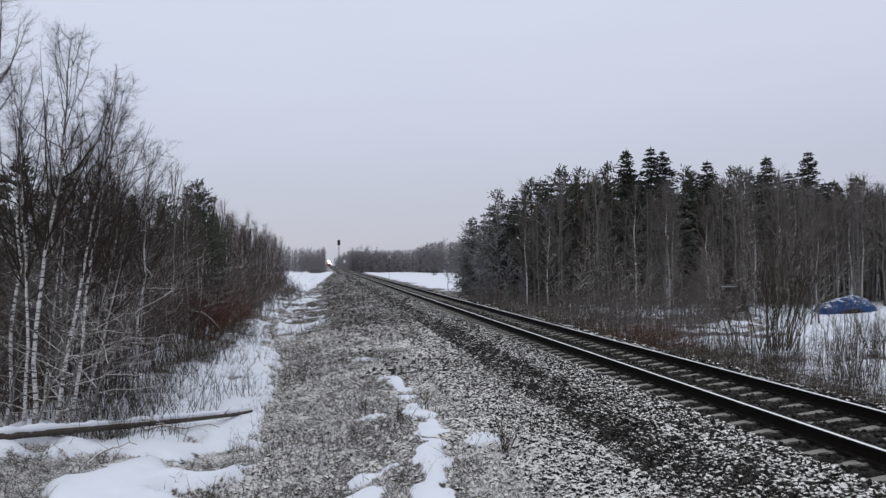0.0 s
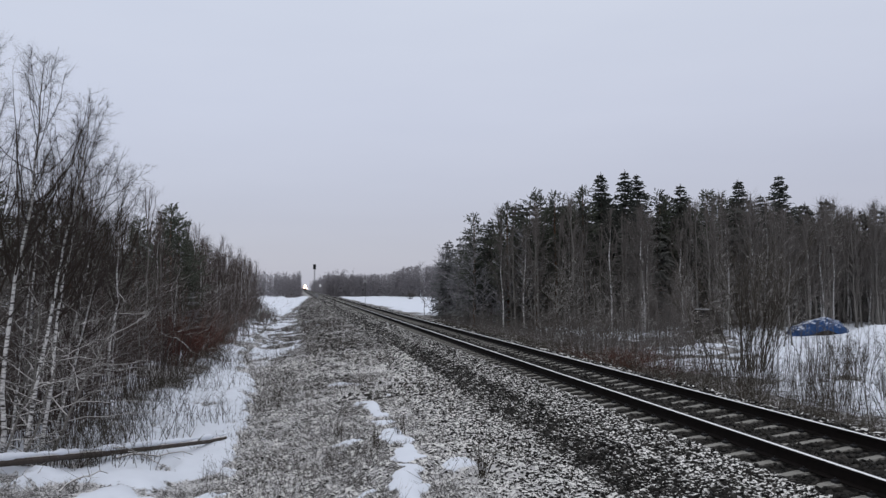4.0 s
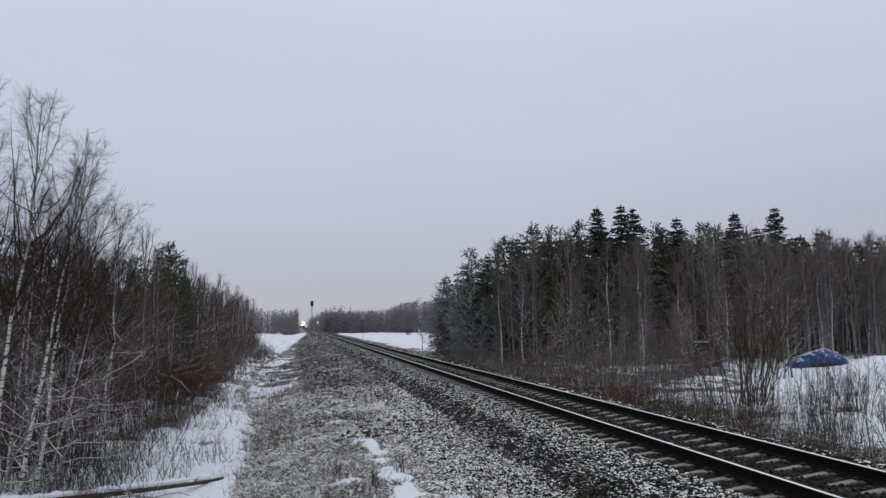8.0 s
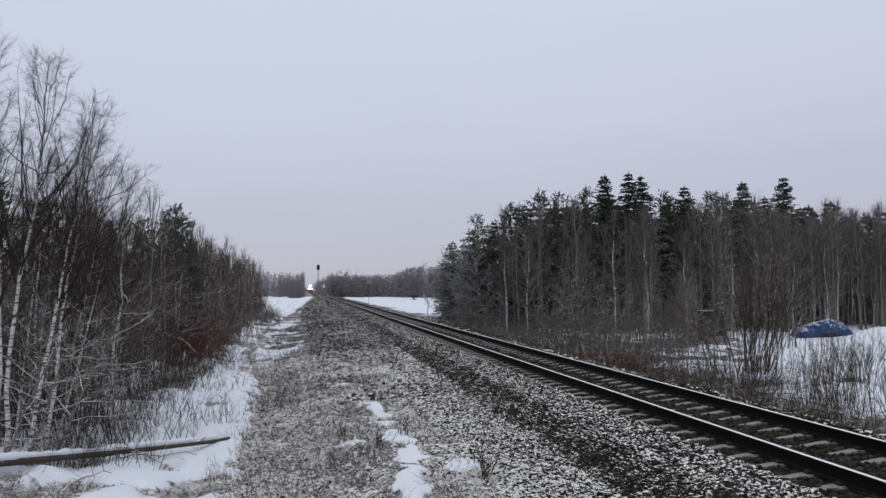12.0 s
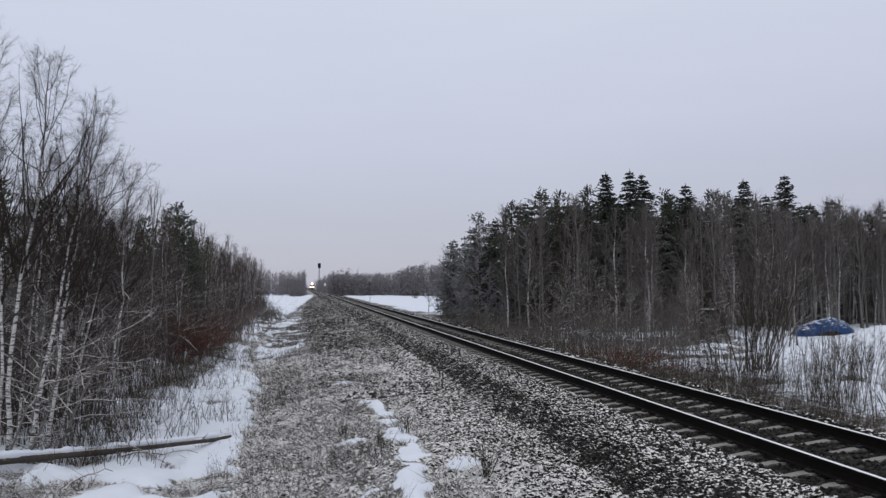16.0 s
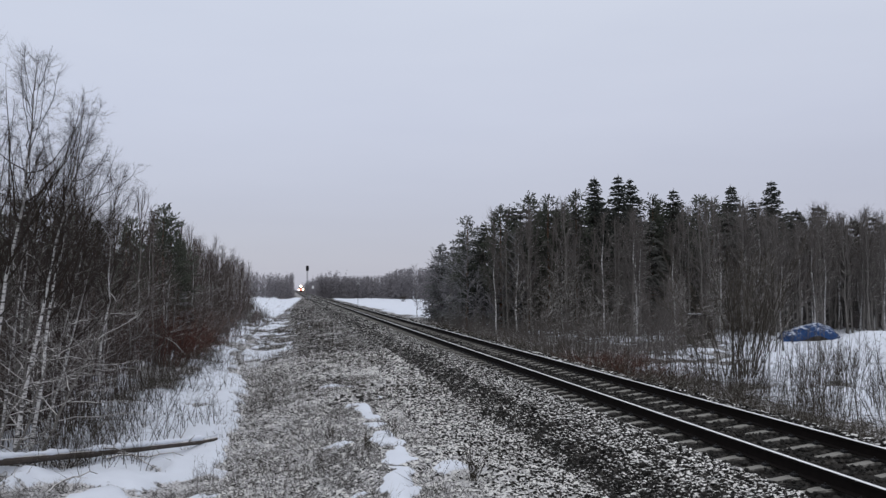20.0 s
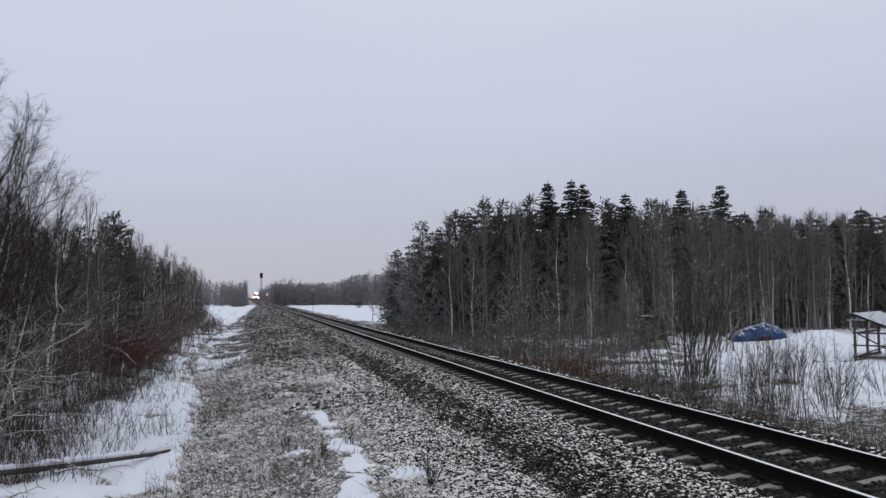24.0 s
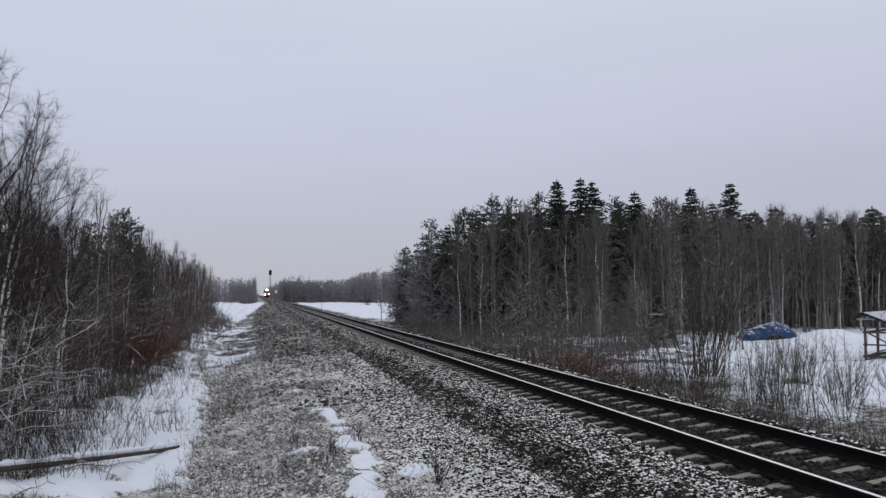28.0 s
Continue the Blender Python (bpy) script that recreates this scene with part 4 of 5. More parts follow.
def plant_right():
    """The mixed wood on the far side of the track."""
    rng = random.Random(22)
    g = "conifers of the mixed wood"
    # conifers that stand above the rest: x, y, size
    for k, (x, y, s) in enumerate(((18.6, 68, 1.07), (20.8, 68, 1.10), (22.3, 69, 1.08), (25.9, 68, 1.0), (31.4, 68, 1.03), (33.8, 68.5, 0.93), (35.3, 68, 1.06),
                                   (37.6, 69, 0.86), (38.9, 69, 0.84), (12.6, 72, 0.90), (10.2, 74, 0.78), (42.8, 68, 0.70), (46.5, 67, 0.8), (50.0, 66, 0.72))):
        planted(SPRUCES[k % 4], x, y, s * 1.04, rng.uniform(0, 360), g)
    for k, (x, y, s) in enumerate(((8.9, 75, 0.95), (10.8, 70, 1.0), (13.0, 69, 1.07), (14.5, 68, 1.05), (16.6, 67, 1.08), (23.9, 68, 1.06), (24.8, 69, 1.04),
                                   (28.4, 68, 1.08), (29.5, 68, 1.04), (27.2, 70, 1.02), (48.6, 68, 0.9))):
        planted(PINES[k % 3], x, y, s * 1.1, rng.uniform(0, 360), g)
    for k in range(26):
        y = 76 + 36 * rng.random()
        x = 9.6 + 7 * rng.random()
        planted(RIMED[k % 2], x, y, 0.66 * rng.uniform(0.85, 1.4) if y < 98 else rng.uniform(0.5, 0.75), rng.uniform(0, 360), "rimed spruces")
    for k in range(34):
        y = 68 + 42 * rng.random()
        x = 8.6 + 5 * rng.random()
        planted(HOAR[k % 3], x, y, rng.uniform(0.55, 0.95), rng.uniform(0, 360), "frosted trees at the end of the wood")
    for k, (x, y, s) in enumerate(((10.6, 98, 0.87), (10.3, 89, 0.93), (11.4, 91, 1.0), (10.2, 83, 0.96), (11.2, 81, 1.02), (9.7, 79, 0.9), (10.9, 106, 0.72), (11.6, 100, 0.85))):
        planted(RIMED[k % 2], x, y, s, rng.uniform(0, 360), "rimed spruces")
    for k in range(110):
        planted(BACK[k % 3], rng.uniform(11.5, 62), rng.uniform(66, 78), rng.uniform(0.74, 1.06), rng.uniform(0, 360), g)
    for k in range(16):
        planted((PINES + SPRUCES)[k % 7], 13 + 24 * (k + rng.random()) / 16, rng.uniform(67, 72), rng.uniform(0.86, 0.98), rng.uniform(0, 360), g)
    for k in range(190):
        x = 9.5 + 47 * rng.random()
        front = 66 - 0.75 * max(0, x - 9.5) if x < 20 else 58 + 0.05 * (x - 20)
        y = front + 11 * rng.random() ** 1.3
        planted(GREYISH[rng.randrange(4)], x, y, rng.uniform(0.92, 1.34), rng.uniform(0, 360), "birches of the mixed wood")
    for k, (x, y, s) in enumerate(((15.2, 66.5, 1.12), (38.3, 66, 1.15), (40.6, 66, 1.08), (42.6, 66, 1.05), (44.6, 66, 1.1), (47.5, 65, 1.1), (51, 65, 1.05), (36.5, 63, 1.0), (39.4, 62, 1.05), (41.6, 63, 0.95), (45.6, 62, 1.0), (49.3, 63, 1.1), (53.5, 62, 1.0))):
        planted(BIRCHES[k % 5], x, y, s, rng.uniform(0, 360), "birches of the mixed wood")
    for k in range(26):
        x = 9 + 14 * rng.random()
        y = 62 - 0.9 * (x - 9) + rng.uniform(-6, 6)
        planted(ALDERS[k % 3], x, y, rng.uniform(0.6, 1.05), rng.uniform(0, 360), "alders before the wood")


plant_left()
plant_right()


def stems(shape, rng, x, y, h, r, sides_n=5, lean=0.16, twig=0.35):
    """Add many thin upright shoots with side twigs, each standing on the ground."""
    n = len(x)
    z = ground_height(x, y) - 0.03
    a = np.column_stack((x, y, z))
    d = np.column_stack((rng.normal(0, lean, n), rng.normal(0, lean, n), np.ones(n)))
    b = a + d * h[:, None]
    shape.spikes(a, b, r)
    m = n * sides_n
    src = np.repeat(np.arange(n), sides_n)
    w = rng.uniform(0.2, 0.95, m)[:, None]
    a2 = a[src] + (b - a)[src] * w
    d2 = np.column_stack((rng.normal(0, 0.6, m), rng.normal(0, 0.6, m), rng.uniform(0.2, 1.0, m)))
    shape.spikes(a2, a2 + d2 * (h[src] * twig * rng.uniform(0.4, 1.0, m))[:, None], r[src] * 0.6)
    return shape


def build_brush():
    rng = np.random.default_rng(31)
    # undergrowth of the left wood
    n = 4200
    y = 18.5 + 111 * rng.random(n) ** 1.5
    x = -11.6 - 0.008 * np.maximum(0, y - 45) - (1.7 + 0.08 * y) * rng.random(n)
    s = stems(Shape(), rng, x, y, rng.uniform(0.9, 4.2, n), np.full(n, 0.0045) + 0.00018 * y, 7, 0.20)
    stuff("undergrowth", s, M_RED_TWIG, "dense bare undergrowth below the birches", "brush")
    # shoots at the edge of the ditch
    n = 2200
    y = 17 + 60 * rng.random(n) ** 1.4
    x = np.interp(y, (17, 36, 55, 95), (-11.3, -10.9, -12.0, -14.0)) + rng.normal(0, 0.45, n) + 1.8 * (waves(y, y * 0.3, 3.0, 91, 2) > 0.66) * rng.random(n)
    s = stems(Shape(), rng, x, y, rng.uniform(0.25, 1.15, n), np.full(n, 0.006), 6, 0.34)
    stuff("ditch_brush", s, M_BRUSH, "low bare shoots along the snowy ditch", "brush")
    n = 1700
    y = 16.8 + 30 * rng.random(n) ** 1.3
    x = rng.uniform(-11.8, -8.8, n)
    keep = waves(x, y, 1.7, 27, 2) > 0.60
    x, y = x[keep], y[keep]
    s = stems(Shape(), rng, x, y, rng.uniform(0.25, 1.0, len(x)), np.full(len(x), 0.006), 5, 0.3, 0.4)
    stuff("ditch_shoots", s, M_BRUSH, "thin dark shoots standing in the snow of the ditch", "brush")
    # brush below the right-hand wood
    n = 3600
    y = 34 + 50 * rng.random(n)
    x = 5.5 + rng.random(n) ** 1.2 * np.clip(y - 30, 5, 22) * 0.75 + 0.03 * (y - 34)
    keep = ((x > 8.2) | (y > 46)) & ((x < 11) | (y > 57) | (rng.random(n) < 0.3))
    keep &= (y > 56) | (x < 7.6) | (waves(x, y, 5.0, 72, 3) > 0.53)
    x, y, n = x[keep], y[keep], int(keep.sum())
    s = stems(Shape(), rng, x, y, rng.uniform(0.5, 1.5, n) * (0.5 + 2.2 * waves(x, y, 4.0, 24, 3) ** 2), np.full(n, 0.012), 6, 0.12)
    n = 150
    y = 31 + 27 * rng.random(n)
    x = 8.5 + 13 * rng.random(n)
    s = stems(s, rng, x, y, rng.uniform(1.8, 4.6, n), np.full(n, 0.016), 16, 0.07, 0.22)
    stuff("thicket", s, M_HAZE_TWIG, "grey brown bare thicket beside the track", "brush")
    n = 1300
    y = 42 + 22 * rng.random(n)
    x = 7.6 + 17 * rng.random(n) ** 1.1 * np.clip((y - 34) / 22, 0.3, 1.1)
    s = stems(Shape(), rng, x, y, rng.uniform(0.6, 2.4, n) * (0.5 + waves(x, y, 4.0, 36, 2)), np.full(n, 0.012), 6, 0.12, 0.28)
    stuff("wood_edge_brush", s, M_EDGE, "brown bare brush along the foot of the wood", "brush")
    n = 4200
    y = 62 + 18 * rng.random(n)
    x = 16 + 52 * rng.random(n)
    s = stems(Shape(), rng, x, y, rng.uniform(1.2, 4.5, n), np.full(n, 0.014), 7, 0.12)
    stuff("young_growth", s, M_HAZE_TWIG, "bare young growth between the trunks", "brush")
    n = 7000
    y = 13 + 25 * rng.random(n)
    x = 4.4 + rng.gamma(2.2, 2.2, n)
    keep = (waves(x, y, 2.2, 63, 3) + 0.16 * (rng.random(n) - 0.5) > 0.50) & (x < 14) & (rng.random(n) < np.interp(x - 0.78 * y, (-9.5, -7.5), (1.0, 0.10))) & (rng.random(n) < np.interp(y - 1.2 * (x - 8), (13, 27, 34), (1.0, 0.9, 0.12)))
    x, y = x[keep], y[keep]
    s = stems(Shape(), rng, x, y, rng.uniform(0.25, 1.15, len(x)) * (0.5 + 1.5 * waves(x, y, 3.0, 14, 2)), rng.uniform(0.005, 0.010, len(x)), 4, 0.13, 0.28)
    n = 520
    y = 20 + 15 * rng.random(n)
    x = 7.5 + (y - 14) * 0.5 * rng.random(n) + 0.1 * (y - 20)
    keep = (waves(x, y, 2.0, 63, 3) > 0.47) & ((x - 0.78 * y < -8.5) | (rng.random(n) < 0.15))
    x, y = x[keep], y[keep]
    s = stems(s, rng, x, y, rng.uniform(1.2, 2.3, len(x)), rng.uniform(0.009, 0.013, len(x)), 6, 0.10, 0.22)
    stuff("reeds", s, M_BRUSH, "dark dry stems standing in the snow", "reeds")

    n = 4200
    y = 10 + 60 * rng.random(n) ** 1.3
    x = 3.4 + rng.gamma(2.0, 1.3, n)
    s = stems(Shape(), rng, x, y, rng.uniform(0.1, 0.7, n) * (0.4 + 1.3 * waves(x, y, 2.0, 18, 2)), np.full(n, 0.007) + 0.0001 * y, 4, 0.3, 0.4)
    stuff("low_brush", s, M_BRUSH, "low dark brush below the far side of the embankment", "brush")
    # shrubs on the bank where the wood draws back
    n = 2600
    y = 50 + 85 * rng.random(n)
    x = -12.4 - 0.02 * (y - 50) + rng.normal(0, 1.0, n)
    keep = waves(x, y, 6.0, 83, 2) > 0.36
    x, y = x[keep], y[keep]
    s = stems(Shape(), rng, x, y, rng.uniform(0.5, 1.7, len(x)), np.full(len(x), 0.016), 7, 0.25)
    n = 420
    y = 78 + 24 * rng.random(n)
    x = -10.6 + rng.normal(0, 0.7, n)
    s = stems(s, rng, x, y, rng.uniform(0.4, 1.4, n), np.full(n, 0.016), 7, 0.22)
    stuff("bank_shrubs", s, M_HAZE_TWIG, "brown leafless shrubs along the bank", "shrubs")


build_brush()


# ---- woods in the distance ----
def far_wood(name, rng, x, y, h, conifer, label):
    """Many distant trees in one piece: stems, boughs and twigs, coloured pale for haze."""
    n = len(x)
    z = ground_height(x, y) - 0.1
    s = Shape()
    a = np.column_stack((x, y, z))
    b = a + np.column_stack((rng.normal(0, 0.2, n), rng.normal(0, 0.2, n), h))
    s.spikes(a, b, 0.04 + 0.003 * h)
    con = rng.random(n) < conifer
    m = 26
    for mask, lo, flat in ((con, 0.03, True), (~con, 0.04, False)):
        idx = np.repeat(np.where(mask)[0], m)
        k = len(idx)
        w = rng.uniform(lo, 0.97, k)
        root = a[idx] + (b - a)[idx] * w[:, None]
        az = rng.uniform(0, 2 * np.pi, k)
        ln = h[idx] * (0.20 * (1.05 - w) + 0.03) if flat else h[idx] * 0.20 * rng.uniform(0.4, 1.0, k) * (1.04 - w) * 1.25
        up = rng.uniform(-0.5, 0.1, k) if flat else rng.uniform(0.4, 1.3, k)
        tip = root + np.column_stack((np.cos(az), np.sin(az), up)) * ln[:, None]
        if flat:
            s.spindles(root, tip, 0.07 + 0.008 * h[idx])
        else:
            s.spikes(root, tip, 0.085)
    stuff(name, s, M_HAZED_FAR_TWIG, label, "woods")


def build_far_woods():
    rng = np.random.default_rng(61)
    n = 1500
    u = rng.random(n)
    # behind the clearing on the far side of the track
    x = 4.5 + 70 * u ** 1.3 + rng.normal(0, 1.0, n)
    y = 340 - 1.6 * x + 34 * rng.random(n)
    h = rng.uniform(7.9, 9.2, n) + 2.8 * smooth_step(x, 26, 34)
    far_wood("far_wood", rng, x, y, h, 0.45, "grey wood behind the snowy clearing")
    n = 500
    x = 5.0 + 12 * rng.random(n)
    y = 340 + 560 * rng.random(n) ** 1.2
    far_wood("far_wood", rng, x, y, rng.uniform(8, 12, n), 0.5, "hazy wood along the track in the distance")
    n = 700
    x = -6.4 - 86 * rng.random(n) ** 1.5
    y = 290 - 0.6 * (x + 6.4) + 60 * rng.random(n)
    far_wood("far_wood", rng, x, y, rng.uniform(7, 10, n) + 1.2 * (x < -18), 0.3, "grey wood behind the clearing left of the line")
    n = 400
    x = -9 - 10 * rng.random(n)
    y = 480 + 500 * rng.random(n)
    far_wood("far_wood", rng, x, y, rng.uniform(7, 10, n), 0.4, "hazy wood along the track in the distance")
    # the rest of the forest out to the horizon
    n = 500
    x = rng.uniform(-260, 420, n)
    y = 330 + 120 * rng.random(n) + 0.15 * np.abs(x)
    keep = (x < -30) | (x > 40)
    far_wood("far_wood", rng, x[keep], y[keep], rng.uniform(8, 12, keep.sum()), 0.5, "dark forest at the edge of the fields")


build_far_woods()


# ---- bushes ----
def bush(name, label, x, y, h, wide, count, mat, seed, forks=7, thick=0.010, arch=1.0):
    rng = np.random.default_rng(seed)
    a = np.column_stack((rng.normal(0, wide * 0.22, count), rng.normal(0, wide * 0.22, count), np.full(count, -0.05)))
    twig = Shape()
    top = thing(name, label, "bush", pose(x, y, on_ground(x, y)))
    tips = []
    for k in range(count):
        out = np.array((a[k][0], a[k][1], 0)) * rng.uniform(0.8, 2.0) + np.append(rng.normal(0, 0.10 * wide, 2), 0)
        out *= arch
        hh = h * rng.uniform(0.55, 1.0)
        u = np.linspace(0, 1, 5)[:, None]
        p = a[k] + out * u ** 1.4 + np.array((0, 0, hh)) * u + np.cumsum(rng.normal(0, 0.02 * h, (5, 3)), 0) * (u > 0)
        part("stem", Shape().tube(p, thick * rng.uniform(0.6, 1.1) * (1.1 - u[:, 0]), 4, False), mat, top)
        tips.append((p[1:-1], p[2:]))
    aa, bb = np.concatenate([p for p, _ in tips]), np.concatenate([q for _, q in tips])
    a1, b1 = sprout(rng, aa, bb, 3, 0.8, 1.6, 0.34, 0.25, 0.0)
    twig.spikes(a1, b1, thick * 0.42)
    a2, b2 = sprout(rng, a1, b1, forks, 0.3, 0.8, 0.42, 0.15)
    twig.spikes(a2, b2, thick * 0.30)
    part("crown", twig, mat, top)
    return top


bush("willow_bush", "reddish brown willow bush at the edge of the ditch", -12.2, 37.0, 2.1, 2.4, 90, M_WILLOW, 1, 6, 0.010, 1.5)
bush("willow_bush", "reddish brown willow bush at the edge of the ditch", -11.9, 41.5, 1.5, 2.0, 40, M_WILLOW, 2, 5)
bush("willow_bush", "low red willow bush beside the ballast", 6.6, 33.6, 0.85, 2.0, 60, M_WILLOW, 3, 5, 0.009)
bush("willow_bush", "low red willow bush beside the ballast", 6.9, 35.8, 0.8, 2.0, 45, M_WILLOW, 4, 5, 0.009)
bush("willow_bush", "low brown willow bush beside the ballast", 7.4, 41.5, 0.95, 2.4, 40, M_EDGE, 5, 5, 0.009)
bush("willow_bush", "low red willow bush beside the ballast", 6.5, 30.4, 0.7, 1.8, 50, M_WILLOW, 15, 5, 0.009)
bush("goat_willow", "large bare willow bush with many arching stems", 10.75, 31.2, 5.4, 1.9, 26, M_BRUSH, 6, 3, 0.024, 1.5)
bush("goat_willow", "large bare willow bush with many arching stems", 12.0, 32.4, 4.2, 1.5, 16, M_BRUSH, 7, 4, 0.022, 1.5)
bush("goat_willow", "large bare willow bush with many arching stems", 13.4, 43.5, 4.2, 2.2, 26, M_HAZE_TWIG, 8, 5, 0.02)

for k, (x, y, h) in enumerate(((13.2, 27.5, 1.5), (11.0, 23.5, 1.3), (15.5, 30.5, 1.4), (9.2, 20.5, 1.2), (17.0, 34.0, 1.5), (12.0, 36.5, 1.6), (8.0, 26.0, 1.3), (14.6, 24.8, 1.1), (11.8, 23.6, 1.6), (14.2, 29.2, 1.6), (10.6, 22.4, 1.4), (12.9, 29.5, 1.9), (9.9, 24.6, 1.6))):
    bush("bare_shrub", "bare twiggy shrub growing out of the snow", x, y, h, 1.0, 12, M_BRUSH, 120 + k, 4, 0.012)
bush("field_shrub", "small dark shrub alone in the snowy clearing", 25.5, 244.0, 1.9, 1.4, 24, M_BRUSH, 9, 5, 0.03)


# ---- weeds and grass of the embankment ----
def build_grass():
    rng = np.random.default_rng(41)
    for name, n, x0, x1, y0, y1, tall in (("grass", 30000, -9.4, -4.2, 9.0, 30.0, 0.20), ("grass", 20000, -9.4, -3.2, 30.0, 75.0, 0.26), ("grass", 9000, 2.6, 6.5, 8.0, 45.0, 0.24), ("grass", 20000, -9.8, -2.9, 70.0, 230.0, 0.40), ("grass", 5000, -13.2, -10.6, 13.0, 28.0, 0.34)):
        y = y0 + (y1 - y0) * rng.random(n) ** 1.25
        x = rng.uniform(x0, x1, n)
        tuft = waves(x, y, 0.7, 77, 3)
        keep = (tuft > 0.42) & (rng.random(n) > 0.8 * np.clip(rime_amount(x, y), 0, 1)) & (rng.random(n) > 1.15 * snow_amount(x, y))
        x, y, tuft = x[keep], y[keep], tuft[keep]
        m = len(x)
        z = ground_height(x, y) - 0.01
        h = tall * rng.uniform(0.35, 1.1, m) * (0.6 + 0.9 * (tuft - 0.38))
        lean = rng.normal(0, 0.75, (m, 2))
        a = np.column_stack((x, y, z))
        b = a + np.column_stack((lean * h[:, None], h))
        stuff(name, Shape().spikes(a, b, 0.0042 + 0.00009 * y), M_GRASS, "flattened frosted dead grass on the embankment", "grass")
    # upright weed stalks
    n = 9500
    y = 9 + 60 * rng.random(n) ** 1.2
    x = rng.uniform(-8.8, -3.4, n)
    keep = waves(x, y, 1.6, 51, 3) + 0.05 * np.clip(-x - 5.5, -1, 2) > 0.53
    x, y = x[keep], y[keep]
    keep = rng.random(len(x)) > 1.1 * snow_amount(x, y)
    x, y = x[keep], y[keep]
    h = rng.uniform(0.12, 0.55, len(x))
    stuff("weeds", stems(Shape(), rng, x, y, h, 0.0032 + 0.00007 * y, 4, 0.24, 0.35), M_BRUSH, "dark dry weed stalks on the bank", "weeds")


build_grass()


def weed_clump(x, y, h, count, seed):
    rng = np.random.default_rng(seed)
    a = np.column_stack((rng.normal(0, 0.05, count), rng.normal(0, 0.05, count), np.full(count, -0.02)))
    b = a + np.column_stack((rng.normal(0, 0.16 * h, count), rng.normal(0, 0.16 * h, count), h * rng.uniform(0.5, 1.0, count)))
    top = thing("weed_clump", "dark dead weed standing on the frosted bank", "weed", pose(x, y, on_ground(x, y)))
    for k in range(count):
        a2, b2 = sprout(rng, a[k:k + 1], b[k:k + 1], 5, 0.2, 0.5, 0.5, 0.1)
        part("stalk", Shape().spikes(a[k:k + 1], b[k:k + 1], 0.007).spikes(a2, b2, 0.004), M_BRUSH, top)


for k, (x, y, h, c) in enumerate(((-3.25, 22.6, 0.62, 9), (-4.3, 12.3, 0.75, 16), (-5.0, 16.6, 0.5, 12), (-5.6, 15.0, 0.55, 12), (-8.6, 11.3, 0.75, 20), (-6.2, 17.5, 0.45, 10), (-3.6, 18.8, 0.35, 8))):
    weed_clump(x, y, h, c, 200 + k)


# ---- things beside the line ----
def build_log():
    top = thing("fallen_log", "snow-topped fallen log lying across the ditch", "log")
    rng = np.random.default_rng(3)
    q = np.linspace(0, 1, 16)
    px, py = -13.7 + 5.1 * q, 14.65 + 4.75 * q + 0.07 * np.sin(q * 7)
    line = np.linspace(on_ground(px[0], py[0]) + 0.16, on_ground(px[-1], py[-1]) - 0.02, 16)
    p = np.column_stack((px, py, np.maximum(line, ground_height(px, py) + 0.01)))
    part("trunk", Shape().tube(p, np.interp(q, (0, 1), (0.095, 0.042)) * rng.uniform(0.88, 1.12, 16), 9), M_SPRUCE_BARK, top)
    u = np.linspace(0, 1, 110)
    c = np.column_stack([np.interp(u, q, p[:, k]) for k in range(3)]) + (0, 0, 0.092)
    part("snow_cap", Shape().tube(c, np.interp(u, (0, 1), (0.085, 0.055)) * np.clip(-0.25 + 2.2 * waves(u * 60, u * 0, 2.0, 5, 3), 0.25, 1.1), 8), M_SNOW, top, "broken strip of snow on the log", True)
    st = Shape()
    for k in range(5):
        u = rng.uniform(0.05, 0.95)
        b = np.array([np.interp(u, q, p[:, i]) for i in range(3)])
        st.spikes(b[None], (b + (rng.normal(0, 0.3), rng.normal(0, 0.3), rng.uniform(0.1, 0.4)))[None], 0.018, 5)
    part("branch_stubs", st, M_GREY, top)
    low = thing("fallen_branch", "bent dead branch lying in the snowy ditch", "branch")
    part("limb", Shape().tube([(-11.25, 19.4, -1.35), (-11.15, 19.4, -1.0), (-10.95, 19.45, -0.78), (-10.8, 19.5, -0.95), (-10.72, 19.5, -1.4)], (0.025, 0.024, 0.022, 0.018, 0.01), 6), M_WHITE_TWIG, low)
    for k in range(7):
        bx, by = rng.uniform(-12.6, -10.4), rng.uniform(15.2, 18.6)
        turn, ln = rng.uniform(-0.5, 1.2), rng.uniform(0.7, 1.6)
        u = np.linspace(0, 1, 7)
        qx, qy = bx + np.cos(turn) * ln * u + np.cumsum(rng.normal(0, 0.035, 7)), by + np.sin(turn) * ln * u + np.cumsum(rng.normal(0, 0.035, 7))
        qz = ground_height(qx, qy) + 0.05 + 0.22 * np.sin(u * np.pi) * rng.uniform(0.2, 1.0)
        stick = thing("fallen_branch", "thin rimed dead branch lying in the ditch", "branch", None, "dead branches in the ditch")
        part("limb", Shape().tube(np.column_stack((qx, qy, qz)), np.linspace(0.022, 0.007, 7), 5), M_WHITE_TWIG, stick)
        roots = np.column_stack((qx, qy, qz))[2:6]
        for root in roots:
            part("twig", Shape().spikes(root[None], (root + rng.normal(0, 0.16, 3) + (0, 0, 0.12))[None], 0.007, 4), M_WHITE_TWIG, stick)
    part("side_limb", Shape().tube([(-10.95, 19.45, -0.78), (-10.9, 19.4, -0.62), (-11.0, 19.4, -0.5)], (0.02, 0.016, 0.01), 6), M_WHITE_TWIG, low)


build_log()

